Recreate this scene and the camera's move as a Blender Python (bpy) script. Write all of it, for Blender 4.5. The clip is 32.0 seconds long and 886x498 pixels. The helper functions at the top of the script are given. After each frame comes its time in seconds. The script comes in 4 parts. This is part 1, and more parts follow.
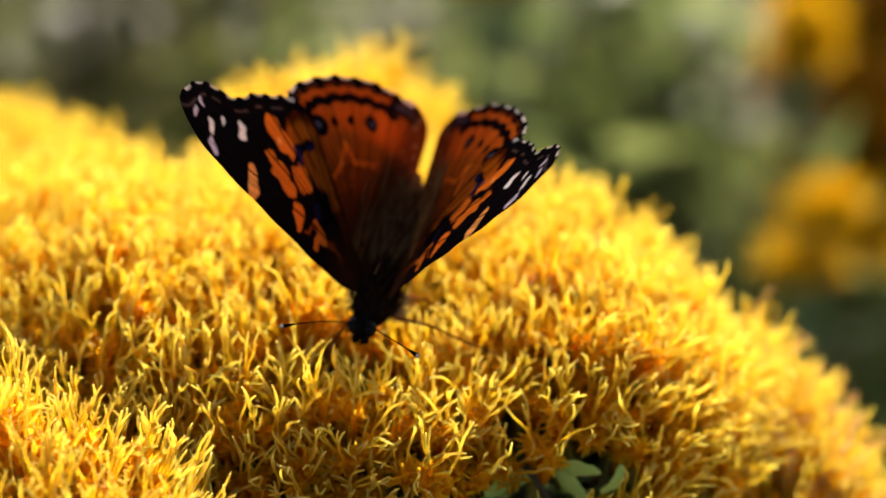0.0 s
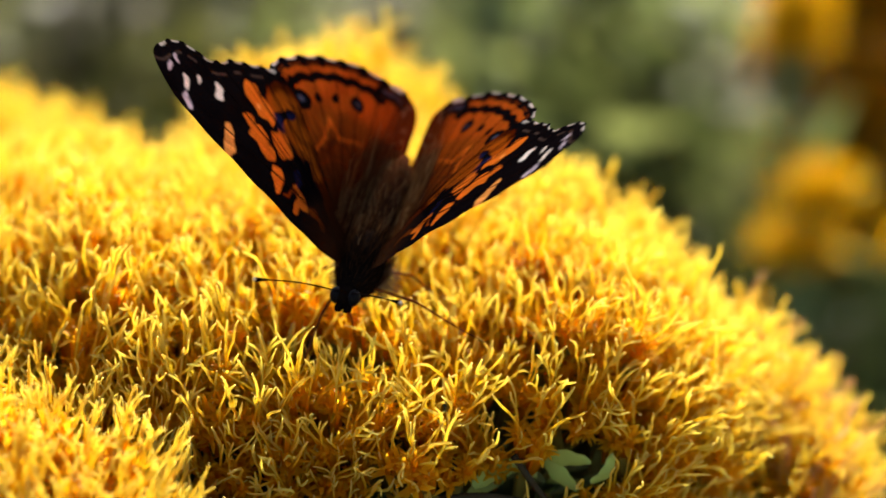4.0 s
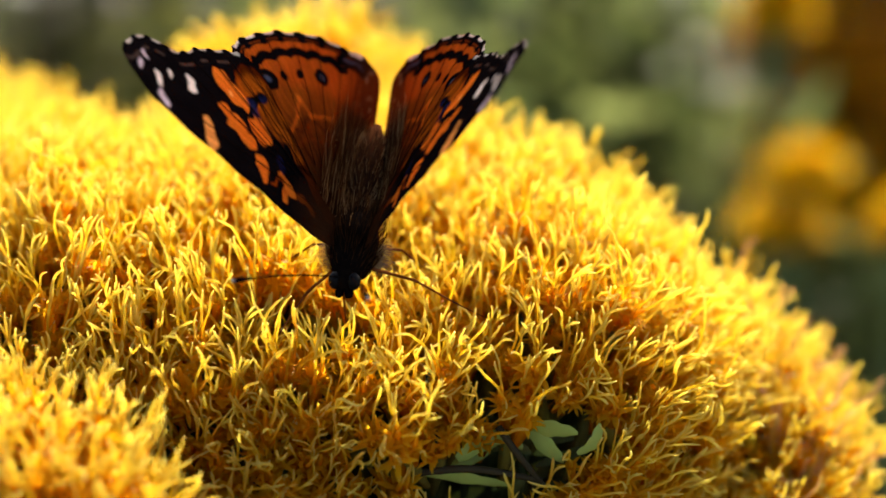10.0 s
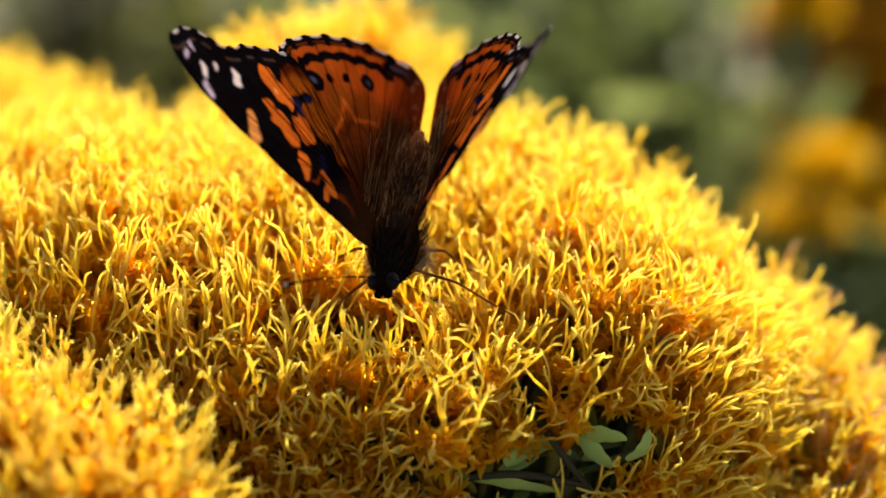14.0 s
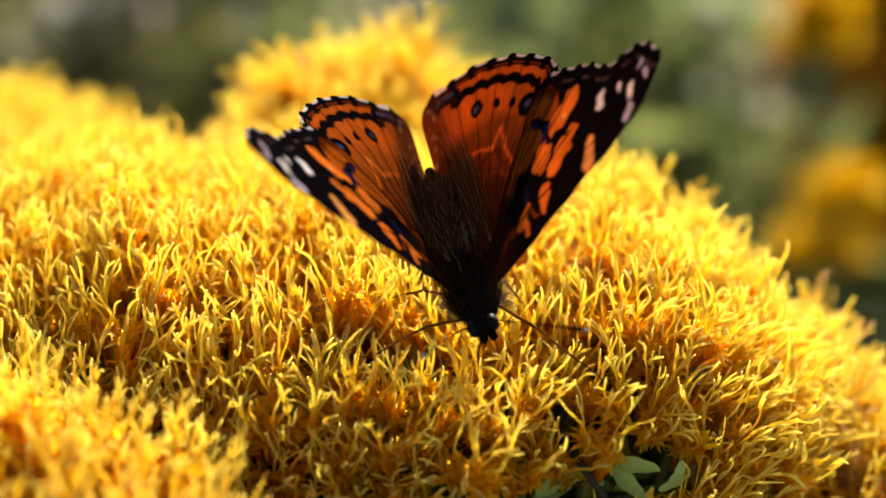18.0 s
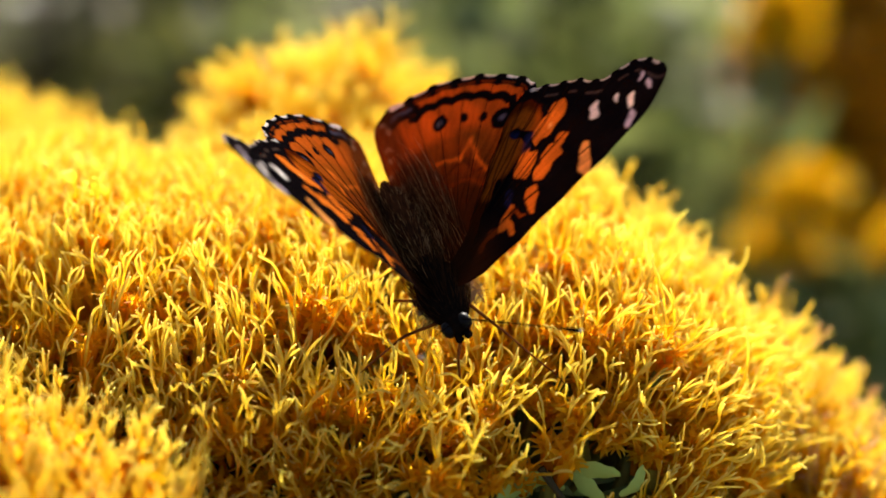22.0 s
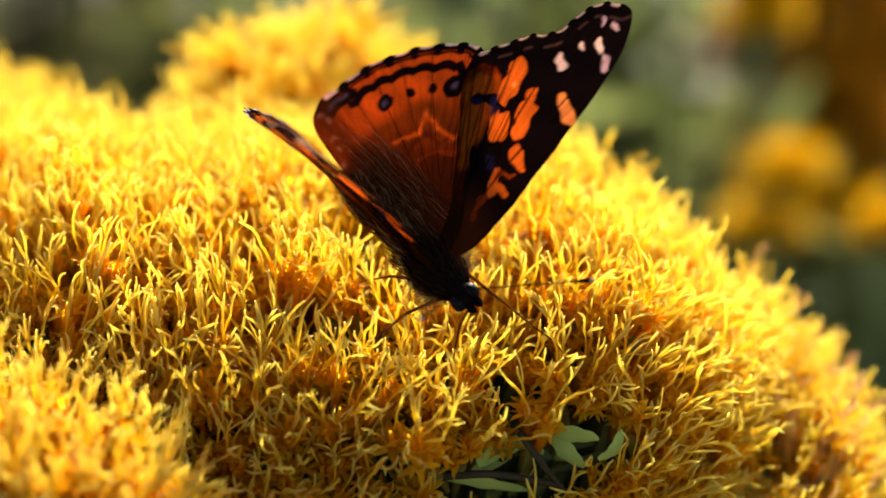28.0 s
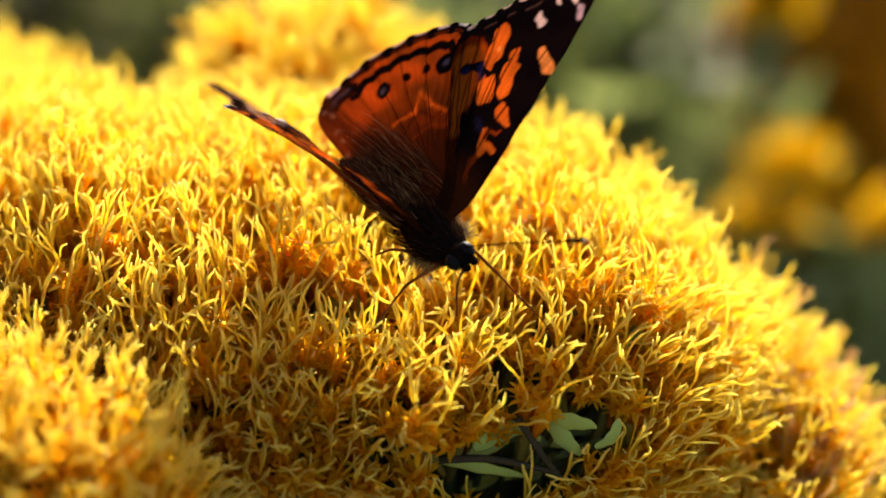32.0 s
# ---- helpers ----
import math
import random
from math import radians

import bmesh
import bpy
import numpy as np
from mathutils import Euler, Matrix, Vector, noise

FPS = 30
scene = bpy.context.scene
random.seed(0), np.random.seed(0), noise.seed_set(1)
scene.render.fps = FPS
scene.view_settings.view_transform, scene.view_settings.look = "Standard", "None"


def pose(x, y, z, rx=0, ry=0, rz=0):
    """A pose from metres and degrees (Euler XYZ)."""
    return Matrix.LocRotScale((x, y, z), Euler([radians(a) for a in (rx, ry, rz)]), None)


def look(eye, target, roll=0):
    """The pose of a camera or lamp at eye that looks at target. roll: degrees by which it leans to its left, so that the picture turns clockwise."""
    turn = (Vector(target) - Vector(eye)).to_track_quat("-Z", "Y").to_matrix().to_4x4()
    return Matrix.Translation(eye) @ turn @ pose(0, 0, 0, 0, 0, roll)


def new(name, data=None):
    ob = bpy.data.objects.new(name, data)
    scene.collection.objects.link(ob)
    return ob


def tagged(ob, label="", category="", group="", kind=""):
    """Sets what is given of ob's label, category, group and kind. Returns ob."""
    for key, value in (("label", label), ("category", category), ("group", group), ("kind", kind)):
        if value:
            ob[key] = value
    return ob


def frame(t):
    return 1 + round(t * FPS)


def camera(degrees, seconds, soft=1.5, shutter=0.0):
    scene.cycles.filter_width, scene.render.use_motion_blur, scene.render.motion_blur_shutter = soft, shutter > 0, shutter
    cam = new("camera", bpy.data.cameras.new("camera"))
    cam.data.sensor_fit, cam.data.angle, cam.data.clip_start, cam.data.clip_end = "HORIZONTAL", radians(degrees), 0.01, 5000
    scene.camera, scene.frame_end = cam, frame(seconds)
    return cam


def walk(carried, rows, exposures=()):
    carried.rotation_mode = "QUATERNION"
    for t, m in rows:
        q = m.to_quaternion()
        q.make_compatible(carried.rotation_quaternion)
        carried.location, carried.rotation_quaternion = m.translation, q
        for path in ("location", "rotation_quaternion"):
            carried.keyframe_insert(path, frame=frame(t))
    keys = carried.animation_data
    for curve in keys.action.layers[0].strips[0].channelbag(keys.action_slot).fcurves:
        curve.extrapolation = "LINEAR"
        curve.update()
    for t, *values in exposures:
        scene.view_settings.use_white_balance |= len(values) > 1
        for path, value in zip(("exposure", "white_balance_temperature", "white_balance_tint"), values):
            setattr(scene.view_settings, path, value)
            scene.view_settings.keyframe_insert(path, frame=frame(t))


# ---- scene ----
# ---------------------------------------------------------------- camera
cam = camera(24.0, 32.0, soft=1.6)
cam.data.dof.use_dof = True
cam.data.dof.focus_distance = 0.181
cam.data.dof.aperture_fstop = 15.5
CAMERA_ROWS = [
    (0, 0.00003, -0.18807, 0.96847, 70.000, -0.001, -0.000),
    (0.5, -0.00009, -0.18761, 0.96825, 70.490, 0.278, 0.212),
    (1, -0.00032, -0.18669, 0.96822, 70.541, 0.246, 0.495),
    (1.5, -0.00013, -0.18584, 0.96768, 70.495, 0.204, 0.434),
    (2, 0.00022, -0.18485, 0.96686, 69.929, 0.127, 0.183),
    (2.5, 0.00050, -0.18424, 0.96659, 69.578, 0.139, -0.093),
    (4.5, 0.00080, -0.18282, 0.96646, 69.720, 0.179, -0.300),
    (5, 0.00056, -0.18228, 0.96654, 69.939, -0.024, -0.163),
    (5.5, 0.00046, -0.18191, 0.96575, 69.878, 0.020, -0.386),
    (6, 0.00043, -0.18126, 0.96434, 68.780, 0.031, -0.566),
    (6.5, 0.00093, -0.18090, 0.96402, 68.575, 0.331, -0.743),
    (7, 0.00099, -0.18035, 0.96359, 68.780, 0.145, -0.841),
    (7.5, 0.00124, -0.17984, 0.96325, 68.844, 0.251, -0.832),
    (8, 0.00104, -0.17951, 0.96299, 68.936, 0.488, -0.748),
    (8.5, 0.00132, -0.17930, 0.96260, 68.881, 0.529, -0.737),
    (9, 0.00191, -0.17953, 0.96227, 68.922, 0.778, -1.069),
    (9.5, 0.00146, -0.17947, 0.96270, 69.114, 0.489, -1.084),
    (10, 0.00087, -0.17930, 0.96284, 69.346, 0.539, -0.932),
    (10.5, 0.00031, -0.17847, 0.96284, 69.229, 0.571, -0.740),
    (11, 0.00016, -0.17774, 0.96279, 69.072, 0.611, -0.457),
    (11.5, 0.00002, -0.17806, 0.96268, 69.314, 0.472, -0.346),
    (12, -0.00093, -0.17874, 0.96226, 69.328, 0.154, -0.372),
    (12.5, -0.00152, -0.17845, 0.96270, 69.095, 0.328, -0.364),
    (13, -0.00198, -0.17733, 0.96317, 68.931, 0.327, -0.532),
    (13.5, -0.00233, -0.17685, 0.96371, 68.928, 0.204, -0.541),
    (15.5, -0.00347, -0.17789, 0.96186, 69.436, 0.416, -0.642),
    (16, -0.00442, -0.17633, 0.96418, 69.368, 0.168, -0.161),
    (16.5, -0.00653, -0.17577, 0.96551, 69.863, -0.046, -0.350),
    (17, -0.00540, -0.17545, 0.96547, 70.171, -0.078, -0.121),
    (17.5, -0.00403, -0.17536, 0.96436, 70.081, 0.250, -0.050),
    (18, -0.00428, -0.17585, 0.96315, 69.750, 0.264, -0.211),
    (18.5, -0.00455, -0.17640, 0.96316, 69.701, 0.262, -0.397),
    (19, -0.00472, -0.17619, 0.96395, 69.762, 0.282, -0.394),
    (19.5, -0.00494, -0.17602, 0.96443, 69.957, 0.049, -0.351),
    (20, -0.00535, -0.17600, 0.96467, 69.824, -0.120, -0.338),
    (20.5, -0.00523, -0.17640, 0.96405, 69.871, -0.111, -0.376),
    (21, -0.00425, -0.17642, 0.96301, 69.440, -0.067, -0.574),
    (21.5, -0.00395, -0.17637, 0.96378, 69.205, -0.166, -0.967),
    (22, -0.00434, -0.17666, 0.96440, 69.653, -0.114, -1.202),
    (22.5, -0.00494, -0.17689, 0.96470, 69.995, -0.292, -1.086),
    (23, -0.00484, -0.17693, 0.96410, 69.918, -0.266, -0.825),
    (23.5, -0.00402, -0.17674, 0.96409, 69.570, 0.056, -1.242),
    (24, -0.00329, -0.17698, 0.96465, 69.774, -0.036, -1.610),
    (24.5, -0.00271, -0.17729, 0.96428, 70.028, -0.317, -1.689),
    (25, -0.00308, -0.17730, 0.96389, 69.667, 0.143, -1.890),
    (25.5, -0.00352, -0.17756, 0.96401, 69.409, -0.182, -1.642),
    (27.5, -0.00386, -0.17761, 0.96358, 69.085, -0.433, -1.469),
    (28, -0.00379, -0.17803, 0.96350, 69.130, -0.200, -1.573),
    (28.5, -0.00451, -0.17887, 0.96226, 69.403, -0.523, -1.603),
    (29, -0.00400, -0.17847, 0.96217, 69.180, -0.061, -1.741),
    (29.5, -0.00332, -0.17753, 0.96359, 69.125, -0.255, -1.796),
    (30, -0.00346, -0.17729, 0.96414, 69.430, -0.404, -1.811),
    (30.5, -0.00425, -0.17767, 0.96351, 69.458, -0.812, -1.659),
    (31, -0.00434, -0.17764, 0.96254, 68.918, -0.888, -1.257),
    (31.5, -0.00415, -0.17808, 0.96163, 68.737, -1.379, -0.968),
    (32, -0.00389, -0.17752, 0.96316, 68.687, -1.841, -0.894),
]
walk(cam, [(t, pose(x, y, z, rx, ry, rz)) for t, x, y, z, rx, ry, rz in CAMERA_ROWS], [(0.0, 1.98), (2.0, 2.04), (12.0, 2.08), (20.0, 2.04), (28.0, 2.14), (32.0, 2.2)])

# ---------------------------------------------------------------- light
SUN_ELEVATION, SUN_AZIMUTH = 30.0, 11.0          # degrees; azimuth from +y towards +x
world = bpy.data.worlds.new("sky")
world.use_nodes = True
scene.world = world
sky = world.node_tree.nodes.new("ShaderNodeTexSky")
sky.sky_type, sky.sun_disc = "NISHITA", False
sky.air_density, sky.dust_density, sky.ozone_density = 0.8, 3.0, 0.2
sky.sun_elevation, sky.sun_rotation = radians(SUN_ELEVATION), radians(SUN_AZIMUTH)
world.node_tree.nodes["Background"].inputs["Strength"].default_value = 0.07
world.node_tree.links.new(sky.outputs[0], world.node_tree.nodes["Background"].inputs["Color"])
sun = new("sun", bpy.data.lights.new("sun", "SUN"))
sun.data.energy, sun.data.angle, sun.data.color = 3.75, radians(0.6), (1.0, 0.94, 0.84)
SUN_WAY = Vector((math.sin(radians(SUN_AZIMUTH)) * math.cos(radians(SUN_ELEVATION)),
                  math.cos(radians(SUN_AZIMUTH)) * math.cos(radians(SUN_ELEVATION)), math.sin(radians(SUN_ELEVATION))))
sun.matrix_world = look(Vector((0, 0, 3)) + SUN_WAY * 3, (0, 0, 3))

# ---------------------------------------------------------------- materials
MM = 0.001


def node(mat, kind, **values):
    made = mat.node_tree.nodes.new(kind)
    for key, value in values.items():
        made.inputs[key.replace("_", " ")].default_value = value
    return made


def ramp(mat, fac, stops):
    made = mat.node_tree.nodes.new("ShaderNodeValToRGB")
    for i, (at, colour) in enumerate(stops):
        stop = made.color_ramp.elements[i] if i < 2 else made.color_ramp.elements.new(at)
        stop.position, stop.color = at, (*colour, 1)
    mat.node_tree.links.new(fac, made.inputs["Fac"])
    return made.outputs["Color"]


def shade(mat, colour, thin=0.0, roughness=0.5, specular=0.4, bump=None, strength=0.3, distance=0.0002, thin_colour=None):
    """Principled, with a share of light let through where the thing is thin."""
    tree = mat.node_tree
    principled = tree.nodes["Principled BSDF"]
    principled.inputs["Roughness"].default_value = roughness
    principled.inputs["Specular IOR Level"].default_value = specular
    if isinstance(colour, tuple):
        principled.inputs["Base Color"].default_value = (*colour, 1)
    else:
        tree.links.new(colour, principled.inputs["Base Color"])
    if bump is not None:
        relief = node(mat, "ShaderNodeBump", Strength=strength, Distance=distance)
        tree.links.new(bump, relief.inputs["Height"])
        tree.links.new(relief.outputs[0], principled.inputs["Normal"])
    if thin:
        let = node(mat, "ShaderNodeBsdfTranslucent")
        source = thin_colour if thin_colour is not None else colour
        if isinstance(source, tuple):
            let.inputs["Color"].default_value = (*source, 1)
        else:
            tree.links.new(source, let.inputs["Color"])
        mix = node(mat, "ShaderNodeMixShader", Fac=thin)
        tree.links.new(principled.outputs[0], mix.inputs[1])
        tree.links.new(let.outputs[0], mix.inputs[2])
        tree.links.new(mix.outputs[0], tree.nodes["Material Output"].inputs["Surface"])
    return mat


def material(name):
    made = bpy.data.materials.new(name)
    made.use_nodes = True
    return made


def noise_of(mat, scale, detail=4.0):
    place = node(mat, "ShaderNodeTexCoord")
    made = node(mat, "ShaderNodeTexNoise", Scale=scale, Detail=detail)
    mat.node_tree.links.new(place.outputs["Object"], made.inputs["Vector"])
    return made.outputs["Fac"]


def mixed(mat, fac, a, b, mode="MIX"):
    made = mat.node_tree.nodes.new("ShaderNodeMix")
    made.data_type, made.blend_type = "RGBA", mode
    for value, key in ((fac, 0), (a, 6), (b, 7)):
        if isinstance(value, (int, float)):
            made.inputs[key].default_value = value
        elif isinstance(value, tuple):
            made.inputs[key].default_value = (*value, 1)
        else:
            mat.node_tree.links.new(value, made.inputs[key])
    return made.outputs[2]


def petal_material(name, root, middle, tip, thin, by_object=False, upper=None):
    """Colour runs from a floret's tube to the tips of its threads, and differs from piece to piece."""
    mat = material(name)
    along = mat.node_tree.nodes.new("ShaderNodeAttribute")
    along.attribute_name = "along"
    colour = ramp(mat, along.outputs["Fac"], [(0.0, root), (0.95, tip), (0.45, middle)] + ([(0.7, upper)] if upper else []))
    piece = mat.node_tree.nodes.new("ShaderNodeObjectInfo" if by_object else "ShaderNodeNewGeometry")
    vary = ramp(mat, piece.outputs["Random" if by_object else "Random Per Island"],
                [(0.0, (0.93, 0.84, 0.7)), (1.0, (1.0, 1.0, 1.0)), (0.5, (1.0, 0.98, 0.92))])
    colour = mixed(mat, 1.0, colour, vary, "MULTIPLY")
    speck = ramp(mat, noise_of(mat, 900.0, 3.0), [(0.3, (0.86, 0.8, 0.7)), (0.7, (1.0, 1.0, 1.0))])
    colour = mixed(mat, 1.0, colour, speck, "MULTIPLY")
    return shade(mat, colour, thin, 0.48, 0.12, noise_of(mat, 3500.0, 2.0), 0.5, 0.0001)


# root and middle pushed to orange, painting in the scattered light of shaded florets
YELLOW, UPPER = ((0.82, 0.35, 0.004), (0.94, 0.59, 0.016), (0.95, 0.86, 0.29)), (0.94, 0.768, 0.095)
FLORET = petal_material("yellow_floret", *YELLOW, 0.8, False, UPPER)
FLORET_PIECE = petal_material("yellow_floret_piece", *YELLOW, 0.8, True, UPPER)
DRY = petal_material("withered_floret", (0.5, 0.3, 0.09), (0.75, 0.5, 0.2), (0.9, 0.7, 0.42), 0.5)
AMBER = petal_material("amber_floret", (0.8, 0.5, 0.004), (0.95, 0.7, 0.008), (0.97, 0.8, 0.02), 0.75)
# yellow florets seen from their shaded side, the shade put into the brown
SHADED_FLORET = petal_material("shaded_floret", (0.45, 0.21, 0.003), (0.62, 0.32, 0.004), (0.74, 0.44, 0.006), 0.7)


def green_material(name, dark, light, thin, scale=300.0):
    mat = material(name)
    piece = mat.node_tree.nodes.new("ShaderNodeNewGeometry")
    by_piece = ramp(mat, piece.outputs["Random Per Island"], [(0.0, dark), (1.0, light)])
    speck = ramp(mat, noise_of(mat, scale), [(0.3, (0.7, 0.7, 0.65)), (0.75, (1.0, 1.0, 1.0))])
    return shade(mat, mixed(mat, 1.0, by_piece, speck, "MULTIPLY"), thin, 0.6, 0.15, noise_of(mat, scale * 4), 0.3)


STEM = green_material("grey_green_stem", (0.1, 0.15, 0.05), (0.24, 0.3, 0.13), 0.15)
BRACT = green_material("olive_bract", (0.16, 0.14, 0.03), (0.4, 0.32, 0.05), 0.3)
LEAF = green_material("grey_green_leaf", (0.055, 0.075, 0.016), (0.17, 0.21, 0.065), 0.55, 60.0)
# pale leaf, lightened further to stand for sunlight that misses the hollow
PALE_LEAF = green_material("pale_green_leaf", (0.52, 0.68, 0.12), (0.74, 0.84, 0.24), 0.45, 200.0)
LEAF_GREEN = green_material("fresh_green_leaf", (0.085, 0.105, 0.03), (0.26, 0.29, 0.1), 0.5, 60.0)
TWIG = green_material("brown_twig", (0.02, 0.014, 0.006), (0.07, 0.05, 0.02), 0.05)
SOIL = material("dry_soil")
shade(SOIL, ramp(SOIL, noise_of(SOIL, 25.0, 8.0), [(0.3, (0.06, 0.048, 0.032)), (0.75, (0.17, 0.14, 0.1))]), 0, 0.9, 0.2,
      noise_of(SOIL, 90.0, 8.0), 0.6, 0.01)
CUTICLE = material("dark_brown_cuticle")
shade(CUTICLE, ramp(CUTICLE, noise_of(CUTICLE, 1500.0), [(0.3, (0.003, 0.002, 0.002)), (0.8, (0.009, 0.005, 0.003))]), 0, 0.8, 0.0,
      noise_of(CUTICLE, 4000.0), 0.4, 0.0001)
HAIR = material("brown_hair")
shade(HAIR, ramp(HAIR, HAIR.node_tree.nodes.new("ShaderNodeNewGeometry").outputs["Random Per Island"],
                 [(0.0, (0.02, 0.008, 0.003)), (0.7, (0.16, 0.06, 0.018)), (1.0, (0.55, 0.32, 0.14))]), 0.5, 0.8, 0.0)
DARK_HAIR = material("dark_brown_hair")
shade(DARK_HAIR, ramp(DARK_HAIR, DARK_HAIR.node_tree.nodes.new("ShaderNodeNewGeometry").outputs["Random Per Island"],
                      [(0.0, (0.004, 0.003, 0.002)), (1.0, (0.06, 0.022, 0.007))]), 0.3, 0.8, 0.0)
ABDOMEN = material("chestnut_abdomen")
shade(ABDOMEN, ramp(ABDOMEN, noise_of(ABDOMEN, 1200.0), [(0.3, (0.018, 0.006, 0.003)), (0.8, (0.08, 0.026, 0.009))]), 0, 0.7, 0.0,
      noise_of(ABDOMEN, 4000.0), 0.5, 0.0001)
LEG = material("brown_leg")
shade(LEG, ramp(LEG, noise_of(LEG, 900.0), [(0.3, (0.11, 0.032, 0.008)), (0.8, (0.3, 0.1, 0.025))]), 0.3, 0.7, 0.0, noise_of(LEG, 4000.0), 0.3, 0.0001)
VEIN = shade(material("brown_vein"), (0.012, 0.004, 0.002), 0, 0.8, 0.0)
EYE = shade(material("dark_eye"), (0.006, 0.005, 0.005), 0, 0.5, 0.05)
CLUB = shade(material("pale_club_tip"), (0.42, 0.34, 0.24), 0.2, 0.6, 0.1)
PALE = shade(material("pale_fur"), (0.26, 0.17, 0.09), 0.3, 0.8, 0.0)


def wing_material(name, let_through):
    """Scales over a thin membrane; how much light comes through differs from fore to hind wing, whose underside is dark."""
    mat = material(name)
    pattern = mat.node_tree.nodes.new("ShaderNodeAttribute")
    pattern.attribute_name = "pattern"
    grain = ramp(mat, noise_of(mat, 7000.0, 2.0), [(0.3, (0.72, 0.7, 0.68)), (0.7, (1.0, 1.0, 1.0))])
    colour = mixed(mat, 1.0, pattern.outputs["Color"], grain, "MULTIPLY")
    sheer = mat.node_tree.nodes.new("ShaderNodeAttribute")
    sheer.attribute_name = "sheer"
    under = mixed(mat, 1.0, mixed(mat, 1.0, colour, let_through, "MULTIPLY"), sheer.outputs["Color"], "MULTIPLY")
    return shade(mat, colour, 0.57, 0.5, 0.0, noise_of(mat, 5000.0, 2.0), 0.4, 0.00008, under)


FOREWING = wing_material("forewing_scales", (1.0, 0.5, 0.28))
HINDWING = wing_material("hindwing_scales", (1.0, 0.4, 0.2))


# ---------------------------------------------------------------- mesh tools
def mesh_of(name, verts, quads, along=None, smooth=False):
    verts, quads = np.asarray(verts, np.float32), np.asarray(quads, np.int32)
    me = bpy.data.meshes.new(name)
    me.vertices.add(len(verts))
    me.vertices.foreach_set("co", verts.ravel())
    k = quads.shape[1]
    me.loops.add(quads.size)
    me.loops.foreach_set("vertex_index", quads.ravel())
    me.polygons.add(len(quads))
    me.polygons.foreach_set("loop_start", np.arange(0, quads.size, k, dtype=np.int32))
    if along is not None:
        made = me.attributes.new("along", "FLOAT", "POINT")
        made.data.foreach_set("value", np.asarray(along, np.float32))
    me.update(calc_edges=True)
    if smooth:
        me.polygons.foreach_set("use_smooth", np.ones(len(quads), bool))
    return me


def part(name, me, mat, parent, label="", kind=""):
    """One mesh object under a thing or a part; me is a mesh or a bmesh."""
    if isinstance(me, bmesh.types.BMesh):
        bm, me = me, bpy.data.meshes.new(name)
        bm.to_mesh(me)
        bm.free()
    if mat is not None and not me.materials:
        me.materials.append(mat)
    ob = new(name, me)
    ob.parent = parent
    return tagged(ob, label, kind=kind)


def thing(name, label, category, at=(0, 0, 0), group="", kind=""):
    ob = new(name)
    ob.empty_display_size = 0.005
    ob.location = at
    return tagged(ob, label, category, group, kind)


def tube(path, radii, sides=6, flat=1.0):
    """Verts and quads of a tube along a path of points."""
    path, radii = np.asarray(path, float), np.asarray(radii, float)
    way = np.gradient(path, axis=0)
    way /= np.linalg.norm(way, axis=1)[:, None] + 1e-12
    ref = np.array([0.31, 0.17, 0.93]) if abs(way[:, 2]).mean() < 0.8 else np.array([0.93, 0.17, 0.31])
    a = np.cross(way, ref)
    a /= np.linalg.norm(a, axis=1)[:, None]
    b = np.cross(way, a) * flat
    turn = np.linspace(0, 2 * np.pi, sides, endpoint=False)
    ring = path[:, None] + radii[:, None, None] * (np.cos(turn)[None, :, None] * a[:, None] + np.sin(turn)[None, :, None] * b[:, None])
    n = len(path)
    i, j = np.meshgrid(np.arange(n - 1), np.arange(sides), indexing="ij")
    k = (j + 1) % sides
    quads = np.stack([i * sides + j, i * sides + k, (i + 1) * sides + k, (i + 1) * sides + j], -1).reshape(-1, 4)
    return ring.reshape(-1, 3), quads


class Pile:
    """Gathers quads of many pieces into one mesh."""

    def __init__(self):
        self.verts, self.quads, self.along, self.count = [], [], [], 0

    def add(self, verts, quads, along=0.0):
        self.verts.append(verts)
        self.quads.append(np.asarray(quads) + self.count)
        self.along.append(np.broadcast_to(along, (len(verts),)))
        self.count += len(verts)

    def mesh(self, name, smooth=False):
        return mesh_of(name, np.concatenate(self.verts), np.concatenate(self.quads), np.concatenate(self.along), smooth)


def unit(v):
    return v / (np.linalg.norm(v, axis=-1, keepdims=True) + 1e-12)


def blob(centre, radii, rings=14, sides=18, bend=None):
    """An egg shape of quads; bend moves its verts."""
    v = np.linspace(0.02, np.pi - 0.02, rings)
    u = np.linspace(0, 2 * np.pi, sides, endpoint=False)
    vv, uu = np.meshgrid(v, u, indexing="ij")
    pts = np.stack([np.sin(vv) * np.cos(uu), np.cos(vv), np.sin(vv) * np.sin(uu)], -1).reshape(-1, 3) * np.asarray(radii)
    if bend is not None:
        pts = bend(pts)
    i, j = np.meshgrid(np.arange(rings - 1), np.arange(sides), indexing="ij")
    k = (j + 1) % sides
    return pts + np.asarray(centre), np.stack([i * sides + j, i * sides + k, (i + 1) * sides + k, (i + 1) * sides + j], -1).reshape(-1, 4)


